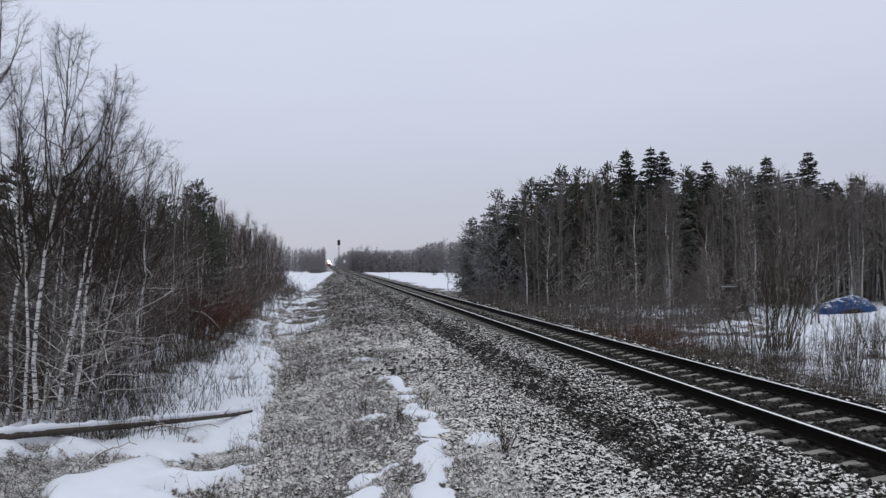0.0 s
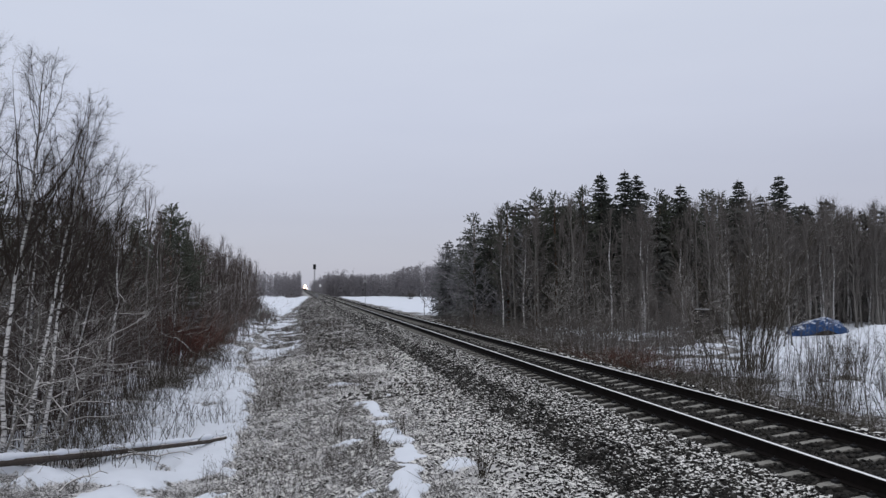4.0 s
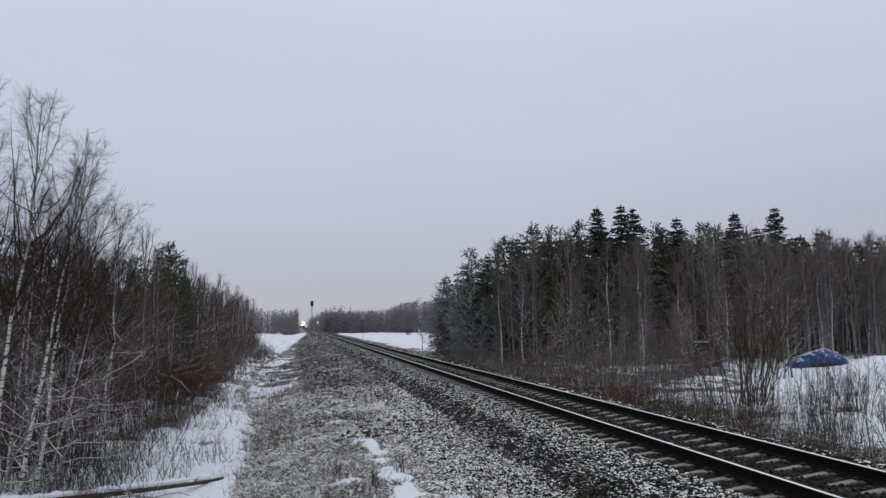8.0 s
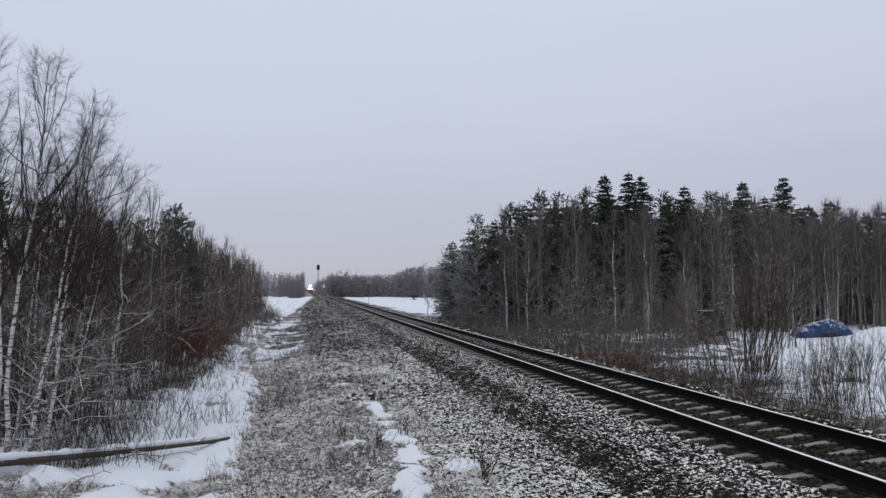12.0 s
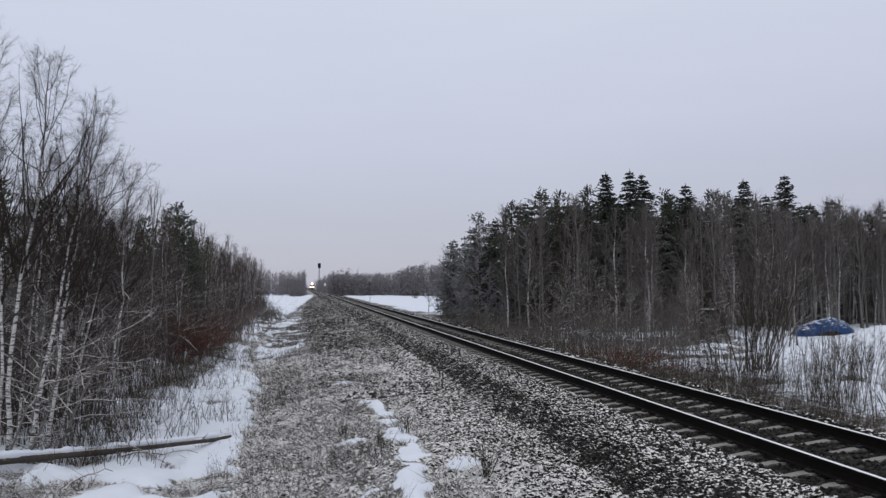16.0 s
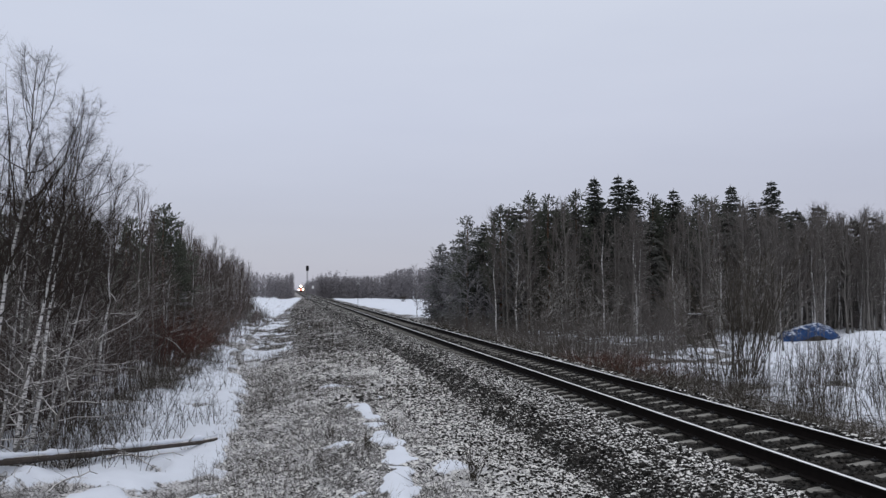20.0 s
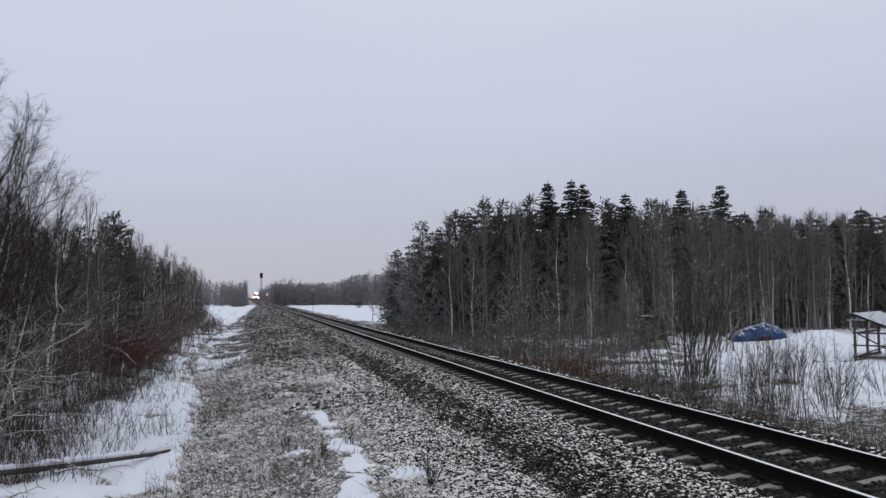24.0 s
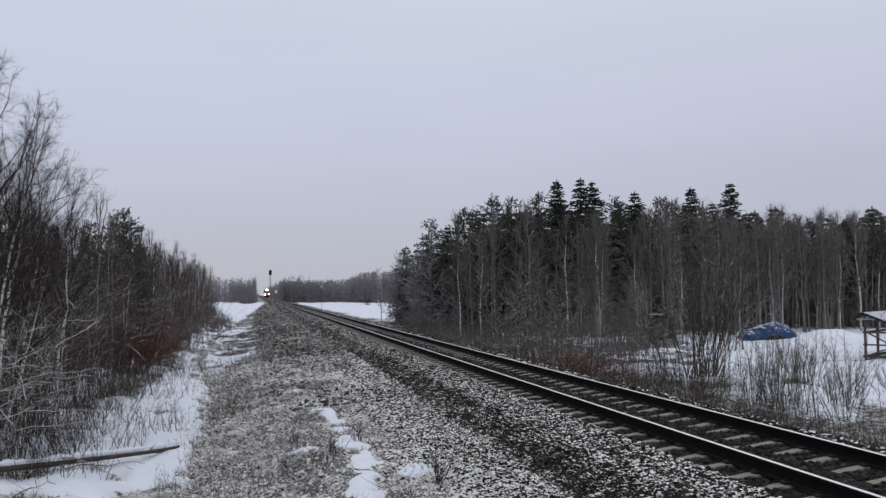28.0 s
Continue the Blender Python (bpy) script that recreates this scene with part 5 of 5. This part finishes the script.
bent = thing("bent_branch", "bare pale branch bowed over the red willow bush", "branch")
part("limb", Shape().tube([(-12.4, 35.7, on_ground(-12.4, 35.7) - 0.05), (-12.2, 35.5, -0.35), (-11.95, 35.45, 0.12), (-11.6, 35.4, -0.12), (-11.2, 35.3, -0.55)], (0.030, 0.028, 0.026, 0.022, 0.012), 6), M_WHITE_TWIG, bent)


def build_tarp():
    """A stack under a blue sheet, with snow on it."""
    x, y = 29.2, 53.8
    z = on_ground(x, y) - 0.08
    top = thing("covered_stack", "stack covered by a crumpled blue tarpaulin with snow on top", "tarpaulin", pose(x, y, z, 0, 0, -24))
    rng = np.random.default_rng(9)
    nu, nv = 40, 26
    u, v = np.meshgrid(np.linspace(-1, 1, nu), np.linspace(-1, 1, nv), indexing="ij")
    lie = np.where(u < 0.25, (u - 0.25) / 1.25, (u - 0.25) / 0.75)
    prof = np.clip(1 - np.abs(lie) ** 2.4, 0, 1) ** 0.55 * np.clip(1 - np.abs(v) ** 2.6, 0, 1) ** 0.5
    bump = 0.22 * (waves(u * 3, v * 3, 0.9, 12, 3) - 0.5) + 0.16 * np.abs(waves(u * 6 + v * 3, v * 4, 0.8, 19, 2) - 0.5)
    hgt = 1.42 * prof * (0.74 + 0.14 * np.exp(-((u - 0.25) / 0.3) ** 2) + 0.16 * np.exp(-((u - 0.72) / 0.15) ** 2 - ((v - 0.4) / 0.4) ** 2)) + bump * (prof > 0.02)
    sh = Shape()
    i, j = np.meshgrid(np.arange(nu - 1), np.arange(nv - 1), indexing="ij")
    f = np.stack((i * nv + j, (i + 1) * nv + j, (i + 1) * nv + j + 1, i * nv + j + 1), -1).reshape(-1, 4)
    fold = 0.24 * (waves(u * 7 + v * 4, v * 3, 0.8, 44, 3) - 0.5)
    hgt = np.where(v < -0.85, np.maximum(hgt, 0.42 * np.exp(-((u - 0.2) / 0.42) ** 2)), hgt)
    sh.add(np.stack((u * 1.95 + fold, v * 1.2 + fold, np.maximum(hgt, 0.0)), -1).reshape(-1, 3), f)
    part("tarpaulin", sh, M_TARP, top, "blue tarpaulin streaked with snow", True)
    base = Shape().box((-1.5, -0.75, 0.0), (1.4, 0.75, 0.5), 0.05)
    part("pallet", base, M_WOOD, top, "dark wooden pallet below the sheet")
    rope = Shape()
    for q in (-0.5, 0.1, 0.6):
        k = int((q + 1) / 2 * (nu - 1))
        rope.tube(np.column_stack((np.full(nv, q * 1.95), np.linspace(-1.2, 1.2, nv), np.maximum(hgt[k], 0) + 0.015)), np.full(nv, 0.012), 5)
    part("rope", rope, M_BLACK, top)


build_tarp()


def build_shelter():
    """A small open shelter with a rail round it."""
    top = thing("open_shelter", "open wooden shelter with a pale lean-to roof and cross-braced rails", "shelter", pose(25.3, 35.7, on_ground(25.3, 35.7) + 0.02, 0, 0, 34))
    ln, wd = 4.2, 2.3
    peak, fall, over = 2.34, 0.40, 0.45
    for px in (0.0, 2.1, ln):
        for py in (0.0, wd):
            part("post", Shape().beam((px, py, -0.25), (px, py, peak - fall * (wd - py) - 0.08), 0.11, 0.11), M_WOOD, top)
    for py in (0.0, wd):
        hh = peak - fall * (wd - py) - 0.12
        if py:
            part("top_rail", Shape().beam((-0.05, py - 0.08, 1.36), (ln + 0.05, py - 0.08, 1.36), 0.05, 0.11), M_WOOD, top)
        part("bottom_rail", Shape().beam((-0.05, py - 0.08, 0.12), (ln + 0.05, py - 0.08, 0.12), 0.05, 0.14), M_WOOD, top)
        part("plate", Shape().beam((-0.4, py, hh), (ln + 0.4, py, hh), 0.09, 0.10), M_WOOD, top)
    for pz, hh in ((0.12, 0.14), (0.72, 0.08), (1.36, 0.09)):
        part("end_rail", Shape().beam((-0.08, -0.1, pz), (-0.08, wd + 0.1, pz), 0.05, hh), M_WOOD, top)
    part("end_brace", Shape().beam((-0.12, 0.05, 0.18), (-0.12, wd - 0.2, 1.32), 0.035, 0.07), M_WOOD, top)
    part("end_brace", Shape().beam((-0.16, 0.05, 1.0), (-0.16, wd - 0.1, 0.15), 0.035, 0.07), M_WOOD, top)
    part("floor", Shape().box((0.0, 0.0, -0.2), (ln, wd, -0.02), 0.01), M_WOOD, top)
    low = peak - fall * (wd + over)
    for px in (0.0, 2.1, ln):
        part("rafter", Shape().beam((px, -over, low - 0.03), (px, wd, peak - 0.03), 0.06, 0.09), M_WOOD, top)
        part("rafter", Shape().beam((px, wd + over, peak - 0.40), (px, wd, peak - 0.03), 0.06, 0.09), M_WOOD, top)
    for y0, z0 in ((-over, low), (wd + over + 0.05, peak - 0.42)):
        for k in range(5):
            x0 = -0.45 + k * 1.03
            sh = Shape()
            sh.add([(x0, y0, z0 + 0.02), (x0 + 1.02, y0, z0 + 0.02), (x0 + 1.02, wd, peak + 0.02), (x0, wd, peak + 0.02),
                    (x0, y0, z0 + 0.06), (x0 + 1.02, y0, z0 + 0.06), (x0 + 1.02, wd, peak + 0.06), (x0, wd, peak + 0.06)],
                   [(3, 2, 1, 0), (4, 5, 6, 7), (0, 1, 5, 4), (2, 3, 7, 6), (1, 2, 6, 5), (3, 0, 4, 7)])
            part("roof_sheet", sh, M_ROOF, top, "pale snowy roof sheet")
    for x0 in (-0.47, ln + 0.49):
        part("bargeboard", Shape().beam((x0, -over, low + 0.02), (x0, wd, peak + 0.02), 0.03, 0.12), M_DARK_WOOD, top)
        part("bargeboard", Shape().beam((x0, wd + over, peak - 0.38), (x0, wd, peak + 0.02), 0.03, 0.12), M_DARK_WOOD, top)
    part("tie_beam", Shape().beam((-0.05, wd - 1.0, 2.04), (-0.05, wd + over, 2.04), 0.05, 0.07), M_ROOF, top, "pale tie beam at the open end")


build_shelter()


def build_hut():
    """A dark hut half hidden behind the bushes."""
    x, y = 23.0, 58.0
    top = thing("wooden_hut", "dark wooden hut with snow on its roof behind bushes", "hut", pose(x, y, on_ground(x, y), 0, 0, 12) @ Matrix.Diagonal((0.62, 0.6, 0.95, 1)))
    for k in range(9):
        part("log_course", Shape().tube([(-1.3, -0.9, 0.1 + k * 0.19), (1.3, -0.9, 0.1 + k * 0.19)], (0.1, 0.1), 8), M_DARK_WOOD, top)
        part("log_course", Shape().tube([(-1.2, -1.0, 0.1 + k * 0.19), (-1.2, 1.0, 0.1 + k * 0.19)], (0.1, 0.1), 8), M_DARK_WOOD, top)
    part("back_wall", Shape().box((-1.2, 0.8, 0), (1.2, 0.9, 1.8), 0.02), M_DARK_WOOD, top)
    part("side_wall", Shape().box((1.1, -0.8, 0), (1.2, 0.8, 1.8), 0.02), M_DARK_WOOD, top)
    part("roof", Shape().box((-1.5, -1.3, 1.82), (1.5, 1.2, 1.94), 0.03), M_DARK_WOOD, top)
    part("snow_cap", Shape().box((-1.3, -1.2, 1.944), (-0.6, 0.6, 2.00), 0.02), M_ROOF, top, "snow on the roof")


build_hut()


def build_signal():
    x, y = -2.93, 215.0
    z = on_ground(x, y)
    top = thing("railway_signal", "grey mast signal with a black lamp head beside the track", "signal", pose(x, y, z))
    h = 8.0 - z
    part("foundation", Shape().box((-0.35, -0.35, -0.2), (0.35, 0.35, 0.35), 0.04), M_SLEEPER, top)
    part("mast", Shape().tube([(0, 0, 0.3), (0, 0, h)], (0.08, 0.065), 10), M_STEEL, top)
    head = part("lamp_head", Shape().box((-0.36, -0.25, h - 1.25), (0.36, -0.10, h + 0.05), 0.12), M_BLACK, top, "black signal head with rounded corners")
    for k in range(3):
        zz = h - 0.22 - k * 0.38
        part("hood", Shape().tube([(0, -0.25, zz), (0, -0.48, zz)], (0.14, 0.15), 10), M_BLACK, head)
        part("lens", Shape().tube([(0, -0.255, zz), (0, -0.27, zz)], (0.10, 0.10), 10), M_GLASS, head)
    ladder = Shape()
    for sx in (-0.2, 0.2):
        ladder.tube([(sx, 0.55, 0), (sx, 0.16, h - 1.4)], (0.02, 0.02), 5)
    for k in range(18):
        u = k / 18
        ladder.tube([(-0.2, 0.55 - 0.39 * u, u * (h - 1.4) + 0.2), (0.2, 0.55 - 0.39 * u, u * (h - 1.4) + 0.2)], (0.014, 0.014), 5)
    part("ladder", ladder, M_STEEL, top)
    part("relay_box", Shape().box((0.3, -0.3, 0.2), (0.9, 0.3, 1.3), 0.03), M_GREY_PAINT, top)
    return top


build_signal()


def build_cross():
    x, y = 5.0, 152.0
    z = on_ground(x, y)
    top = thing("crossing_sign", "white diagonal cross sign on a thin post", "sign", pose(x, y, z))
    hz = 3.25 - z
    part("post", Shape().tube([(0, 0.06, -0.2), (0, 0.06, hz + 0.3)], (0.025, 0.025), 8), M_BLACK, top)
    for s in (-1, 1):
        c = math.cos(radians(38)) * 0.5
        d = math.sin(radians(48)) * 0.5
        part("arm", Shape().beam((-c, 0.02 * s, hz - s * d), (c, 0.02 * s, hz + s * d), 0.025, 0.10), M_FADED, top)


build_cross()


def build_marker(x, y, h, wide, high):
    z = on_ground(x, y)
    top = thing("track_marker", "small white marker board on a post beside the track", "sign", pose(x, y, z))
    part("post", Shape().tube([(0, 0.05, -0.2), (0, 0.05, h - z + high / 2)], (0.05, 0.05), 8), M_STEEL, top)
    part("board", Shape().box((-wide / 2, -0.03, h - z - high / 2), (wide / 2, 0.02, h - z + high / 2), 0.01), M_WHITE, top)


build_marker(2.95, 388.0, 3.0, 0.9, 1.3)


def build_locomotive():
    """The engine that comes down the line with three lights burning."""
    top = thing("locomotive", "red and grey diesel locomotive with three bright headlights", "locomotive")
    w = 1.56
    hull = Shape()
    hull.extrude_y([(-w, 1.15), (w, 1.15), (w, 3.55), (w - 0.25, 4.25), (w - 0.8, 4.62), (-w + 0.8, 4.62), (-w + 0.25, 4.25), (-w, 3.55)], 0.9, 17.0)
    part("body", hull, M_GREY_PAINT, top)
    nose = Shape()
    lo = [(-w, 1.15), (w, 1.15), (w, 2.55), (-w, 2.55)]
    hi = [(-w, 2.55), (w, 2.55), (w, 3.55), (w - 0.25, 4.25), (w - 0.8, 4.62), (-w + 0.8, 4.62), (-w + 0.25, 4.25), (-w, 3.55)]
    nose.extrude_y(lo, 0.0, 0.9)
    part("nose", nose, M_RED, top, "red front below the cab windows")
    part("cab_front", Shape().extrude_y(hi, 0.35, 0.9), M_GREY_PAINT, top)
    for s in (-1, 1):
        part("windscreen", Shape().box((s * 0.72 - 0.58, 0.30, 2.75), (s * 0.72 + 0.58, 0.36, 3.55), 0.03), M_GLASS, top)
        part("buffer_lamp", Shape().tube([(s * 1.05, -0.10, 1.62), (s * 1.05, 0.02, 1.62)], (0.22, 0.24), 14), M_BUFFER, top, "warm white lower headlight")
        part("ladder", Shape().beam((s * 1.35, -0.05, 0.35), (s * 1.35, -0.05, 1.15), 0.05, 0.3), M_BLACK, top)
        part("handrail", Shape().tube([(s * 1.5, -0.06, 1.3), (s * 1.5, -0.06, 2.5)], (0.02, 0.02), 6), M_WHITE, top)
    part("headlight", Shape().tube([(0, 0.16, 4.05), (0, 0.34, 4.05)], (0.27, 0.29), 16), M_LAMP, top, "bright headlight above the cab windows")
    part("stripe", Shape().box((-w - 0.01, -0.02, 1.95), (w + 0.01, 0.0, 2.12), 0.0), M_WHITE, top)
    part("buffer_beam", Shape().box((-1.5, -0.12, 0.75), (1.5, 0.3, 1.15), 0.04), M_BLACK, top)
    part("coupler", Shape().box((-0.2, -0.75, 0.80), (0.2, -0.12, 1.1), 0.06), M_BLACK, top)
    part("plough", Shape().extrude_y([(-1.45, 0.2), (1.45, 0.2), (1.3, 0.75), (-1.3, 0.75)], -0.1, 0.25), M_BLACK, top)
    part("underframe", Shape().box((-1.4, 0.3, 0.75), (1.4, 16.8, 1.15), 0.03), M_BLACK, top)
    wheels = []
    for yb in (3.0, 12.6):
        bogie = part("bogie", Shape().box((-1.2, yb - 0.9, 0.40), (-1.0, yb + 3.2, 0.85), 0.04).box((1.0, yb - 0.9, 0.40), (1.2, yb + 3.2, 0.85), 0.04), M_BLACK, top)
        for k in range(2):
            ws = Shape().tube([(-0.88, 0, 0), (-0.72, 0, 0)], (0.525, 0.525), 20).tube([(0.72, 0, 0), (0.88, 0, 0)], (0.525, 0.525), 20).tube([(-0.9, 0, 0), (0.9, 0, 0)], (0.08, 0.08), 8)
            wh = part("wheelset", ws, M_BLACK, top)
            wheels.append((wh, yb + k * 2.3))
    return top, wheels


LOCO, WHEELS = build_locomotive()

# ---- loose ballast, last of all ----
ICO = ((0, 11, 5), (0, 5, 1), (0, 1, 7), (0, 7, 10), (0, 10, 11), (1, 5, 9), (5, 11, 4), (11, 10, 2), (10, 7, 6), (7, 1, 8),
       (3, 9, 4), (3, 4, 2), (3, 2, 6), (3, 6, 8), (3, 8, 9), (4, 9, 5), (2, 4, 11), (6, 2, 10), (8, 6, 7), (9, 8, 1))


def ico_points():
    g = (1 + 5 ** 0.5) / 2
    v = np.array([(-1, g, 0), (1, g, 0), (-1, -g, 0), (1, -g, 0), (0, -1, g), (0, 1, g), (0, -1, -g), (0, 1, -g), (g, 0, -1), (g, 0, 1), (-g, 0, -1), (-g, 0, 1)], float)
    return v / np.linalg.norm(v[0])


def stones(rng, x, y, z, r):
    """Broken stones of radius r at x, y, z, in one shape."""
    n = len(x)
    v = ico_points()[None] * rng.uniform(0.72, 1.25, (n, 12, 1))
    v = v * np.stack((rng.uniform(0.8, 1.5, n), rng.uniform(0.8, 1.3, n), rng.uniform(0.5, 0.9, n)), -1)[:, None, :]
    a, b = rng.uniform(0, 2 * np.pi, n), rng.normal(0, 0.6, n)
    x1 = v[..., 0] * np.cos(b)[:, None] - v[..., 2] * np.sin(b)[:, None]
    z1 = v[..., 0] * np.sin(b)[:, None] + v[..., 2] * np.cos(b)[:, None]
    vx = x1 * np.cos(a)[:, None] - v[..., 1] * np.sin(a)[:, None]
    vy = x1 * np.sin(a)[:, None] + v[..., 1] * np.cos(a)[:, None]
    p = np.stack((vx, vy, z1), -1) * r[:, None, None] + np.stack((x, y, z), -1)[:, None, :]
    f = (np.array(ICO)[None] + 12 * np.arange(n)[:, None, None]).reshape(-1, 3)
    return Shape().add(p.reshape(-1, 3), f)


def build_ballast():
    rng = np.random.default_rng(71)
    bed = thing("ballast_bed", "dark crushed stone ballast dusted with snow under the track", "ballast", None, "", "structure")
    one = [stones(rng, np.zeros(1), np.zeros(1), np.zeros(1), np.ones(1)).mesh("stone", M_STONE) for k in range(8)]
    for k in range(300):
        x, y = rng.uniform(-2.7, -1.6), rng.uniform(8.0, 10.0)
        ob = part("stone", one[k % 8], None, bed)
        r = rng.uniform(0.03, 0.055)
        ob.matrix_basis = pose(x, y, on_ground(x, y) + r * 0.35, rng.normal(0, 15), rng.normal(0, 15), rng.uniform(0, 360)) @ Matrix.Diagonal((r, r, r, 1))
    xs, ys, rs = [], [], []
    for n, x0, x1, y0, y1, r0, r1 in ((17000, -2.75, -1.3, 7.2, 22, 0.019, 0.043), (13000, -4.4, -2.4, 8.0, 24, 0.016, 0.038), (9000, -2.6, -1.28, 22, 48, 0.024, 0.046), (2600, -3.9, -2.5, 24, 50, 0.025, 0.05), (5200, -2.75, -1.28, 48, 110, 0.035, 0.065), (2600, -2.8, -1.28, 110, 260, 0.05, 0.09), (900, 1.28, 2.6, 60, 200, 0.07, 0.12),
                                      (2200, -0.72, 0.72, 6, 24, 0.022, 0.042), (1200, -0.72, 0.72, 24, 50, 0.03, 0.05), (3000, 1.28, 2.8, 6, 34, 0.03, 0.055), (1500, 1.28, 2.8, 34, 60, 0.045, 0.075), (1800, 1.38, 1.8, 6, 40, 0.03, 0.06), (700, 1.38, 1.8, 40, 90, 0.05, 0.08), (1800, -0.72, 0.72, 6, 24, 0.022, 0.042), (900, -1.35, -0.9, 7, 26, 0.02, 0.04),
                                      (1200, -1.35, -0.9, 7, 26, 0.02, 0.04)):
        y = y0 + (y1 - y0) * rng.random(n) ** 1.15
        x = rng.uniform(x0, x1, n)
        thin = (x < -2.5) & (rng.random(n) > 1.25 - (-(x + 2.5)) / 2.0) | (snow_amount(x, y) > 0.5)
        on_sleeper = (np.abs(x) < 1.38) & (np.abs(((y - 2.0) / SPACING + 0.5) % 1 - 0.5) * SPACING < 0.065 + 0.035 * rng.random(n))
        keep = ~thin & ~on_sleeper
        xs.append(x[keep]), ys.append(y[keep]), rs.append(rng.uniform(r0, r1, keep.sum()))
    x, y, r = np.concatenate(xs), np.concatenate(ys), np.concatenate(rs)
    z = ground_height(x, y) + r * np.where(np.abs(x) < 1.3, rng.uniform(0.0, 0.5, len(x)), rng.uniform(-0.25, 1.05, len(x)))
    inner = np.abs(x) < 1.3
    steep = (x > 1.28) | (x > -2.8) & (x + 0.9 * (waves(x, y, 1.1, 15, 3) - 0.5) < -2.16) & (y + 22 * (waves(x, y, 1.2, 33, 2) - 0.5) < 40)
    crest = ~inner & ~steep & (x > -2.5)
    for name, pick, mat in (("ballast_stones", ~inner & ~steep & ~crest, M_STONE), ("shoulder_stones", crest, M_SHOULDER), ("slope_stones", steep, M_SLOPE), ("crib_stones", inner, M_CRIB)):
        tagged(part(name, stones(rng, x[pick], y[pick], z[pick], r[pick]), mat, bed), "", "", "", "stuff")


def build_clods():
    """Dark clods of earth and stone heaped along the bank further down the line."""
    rng = np.random.default_rng(79)
    n = 3800
    y = 22 + 110 * rng.random(n) ** 1.4
    x = rng.uniform(-6.6, -2.7, n) - 0.006 * (y - 22) * rng.random(n)
    keep = (waves(x, y, 2.2, 87, 3) + 0.1 * smooth_step(y, 22, 45) > 0.50) & (snow_amount(x, y) < 0.5)
    x, y = x[keep], y[keep]
    r = rng.uniform(0.04, 0.10, len(x)) * (0.7 + 0.008 * y)
    stuff("clods", stones(rng, x, y, ground_height(x, y) + 0.1 * r, r), M_SLOPE, "dark frosted clods of earth and stone on the bank", "clods")


def build_litter():
    """Rimed leaves and chips of stone on the bank."""
    rng = np.random.default_rng(73)
    n = 24000
    y = 8.5 + 30 * rng.random(n) ** 1.5
    x = rng.uniform(-8.6, -2.6, n)
    keep = (snow_amount(x, y) < 0.45) & (rng.random(n) < np.interp(x, (-8.6, -5.5, -4.2, -2.6), (0.4, 0.55, 1.0, 1.0)))
    x, y = x[keep], y[keep]
    m = len(x)
    r = rng.uniform(0.016, 0.042, m) * (1 + 0.02 * (y - 8))
    a = rng.uniform(0, 2 * np.pi, m)
    tip = rng.normal(0, 0.35, (m, 2))
    c = np.stack((x, y, ground_height(x, y) + 0.35 * r), -1)
    ax = np.stack((np.cos(a), np.sin(a), tip[:, 0]), -1) * (r * rng.uniform(1.0, 1.8, m))[:, None]
    ay = np.stack((-np.sin(a), np.cos(a), tip[:, 1]), -1) * (r * rng.uniform(0.5, 1.0, m))[:, None]
    up = np.stack((rng.normal(0, 0.2, m), rng.normal(0, 0.2, m), np.ones(m)), -1) * (r * rng.uniform(0.3, 0.7, m))[:, None]
    v = np.stack((c + ax, c + ay, c - ax, c - ay, c + up, c - up), 1).reshape(-1, 3)
    o = (np.arange(m) * 6)[:, None]
    f = np.concatenate([o + np.array(t)[None] for t in ((0, 1, 4), (1, 2, 4), (2, 3, 4), (3, 0, 4), (1, 0, 5), (2, 1, 5), (3, 2, 5), (0, 3, 5))])
    stuff("litter", Shape().add(v, f), M_LITTER, "rimed chips and leaves strewn over the bank", "litter")


build_ballast()
build_clods()
build_litter()


def motions():
    """The engine rolls down the line towards the eye at sixteen metres a second."""
    start, speed = 914.0, 16.1
    walk(LOCO, [(t, pose(0, start - speed * t, 0)) for t in (0, 7, 14, 21, 28)])
    turn = math.degrees(speed / 0.525)
    for wheel, y in WHEELS:
        walk(wheel, [(t / 30, pose(0, y, 0.525, (t / 30) * turn)) for t in range(0, 841)])


motions()
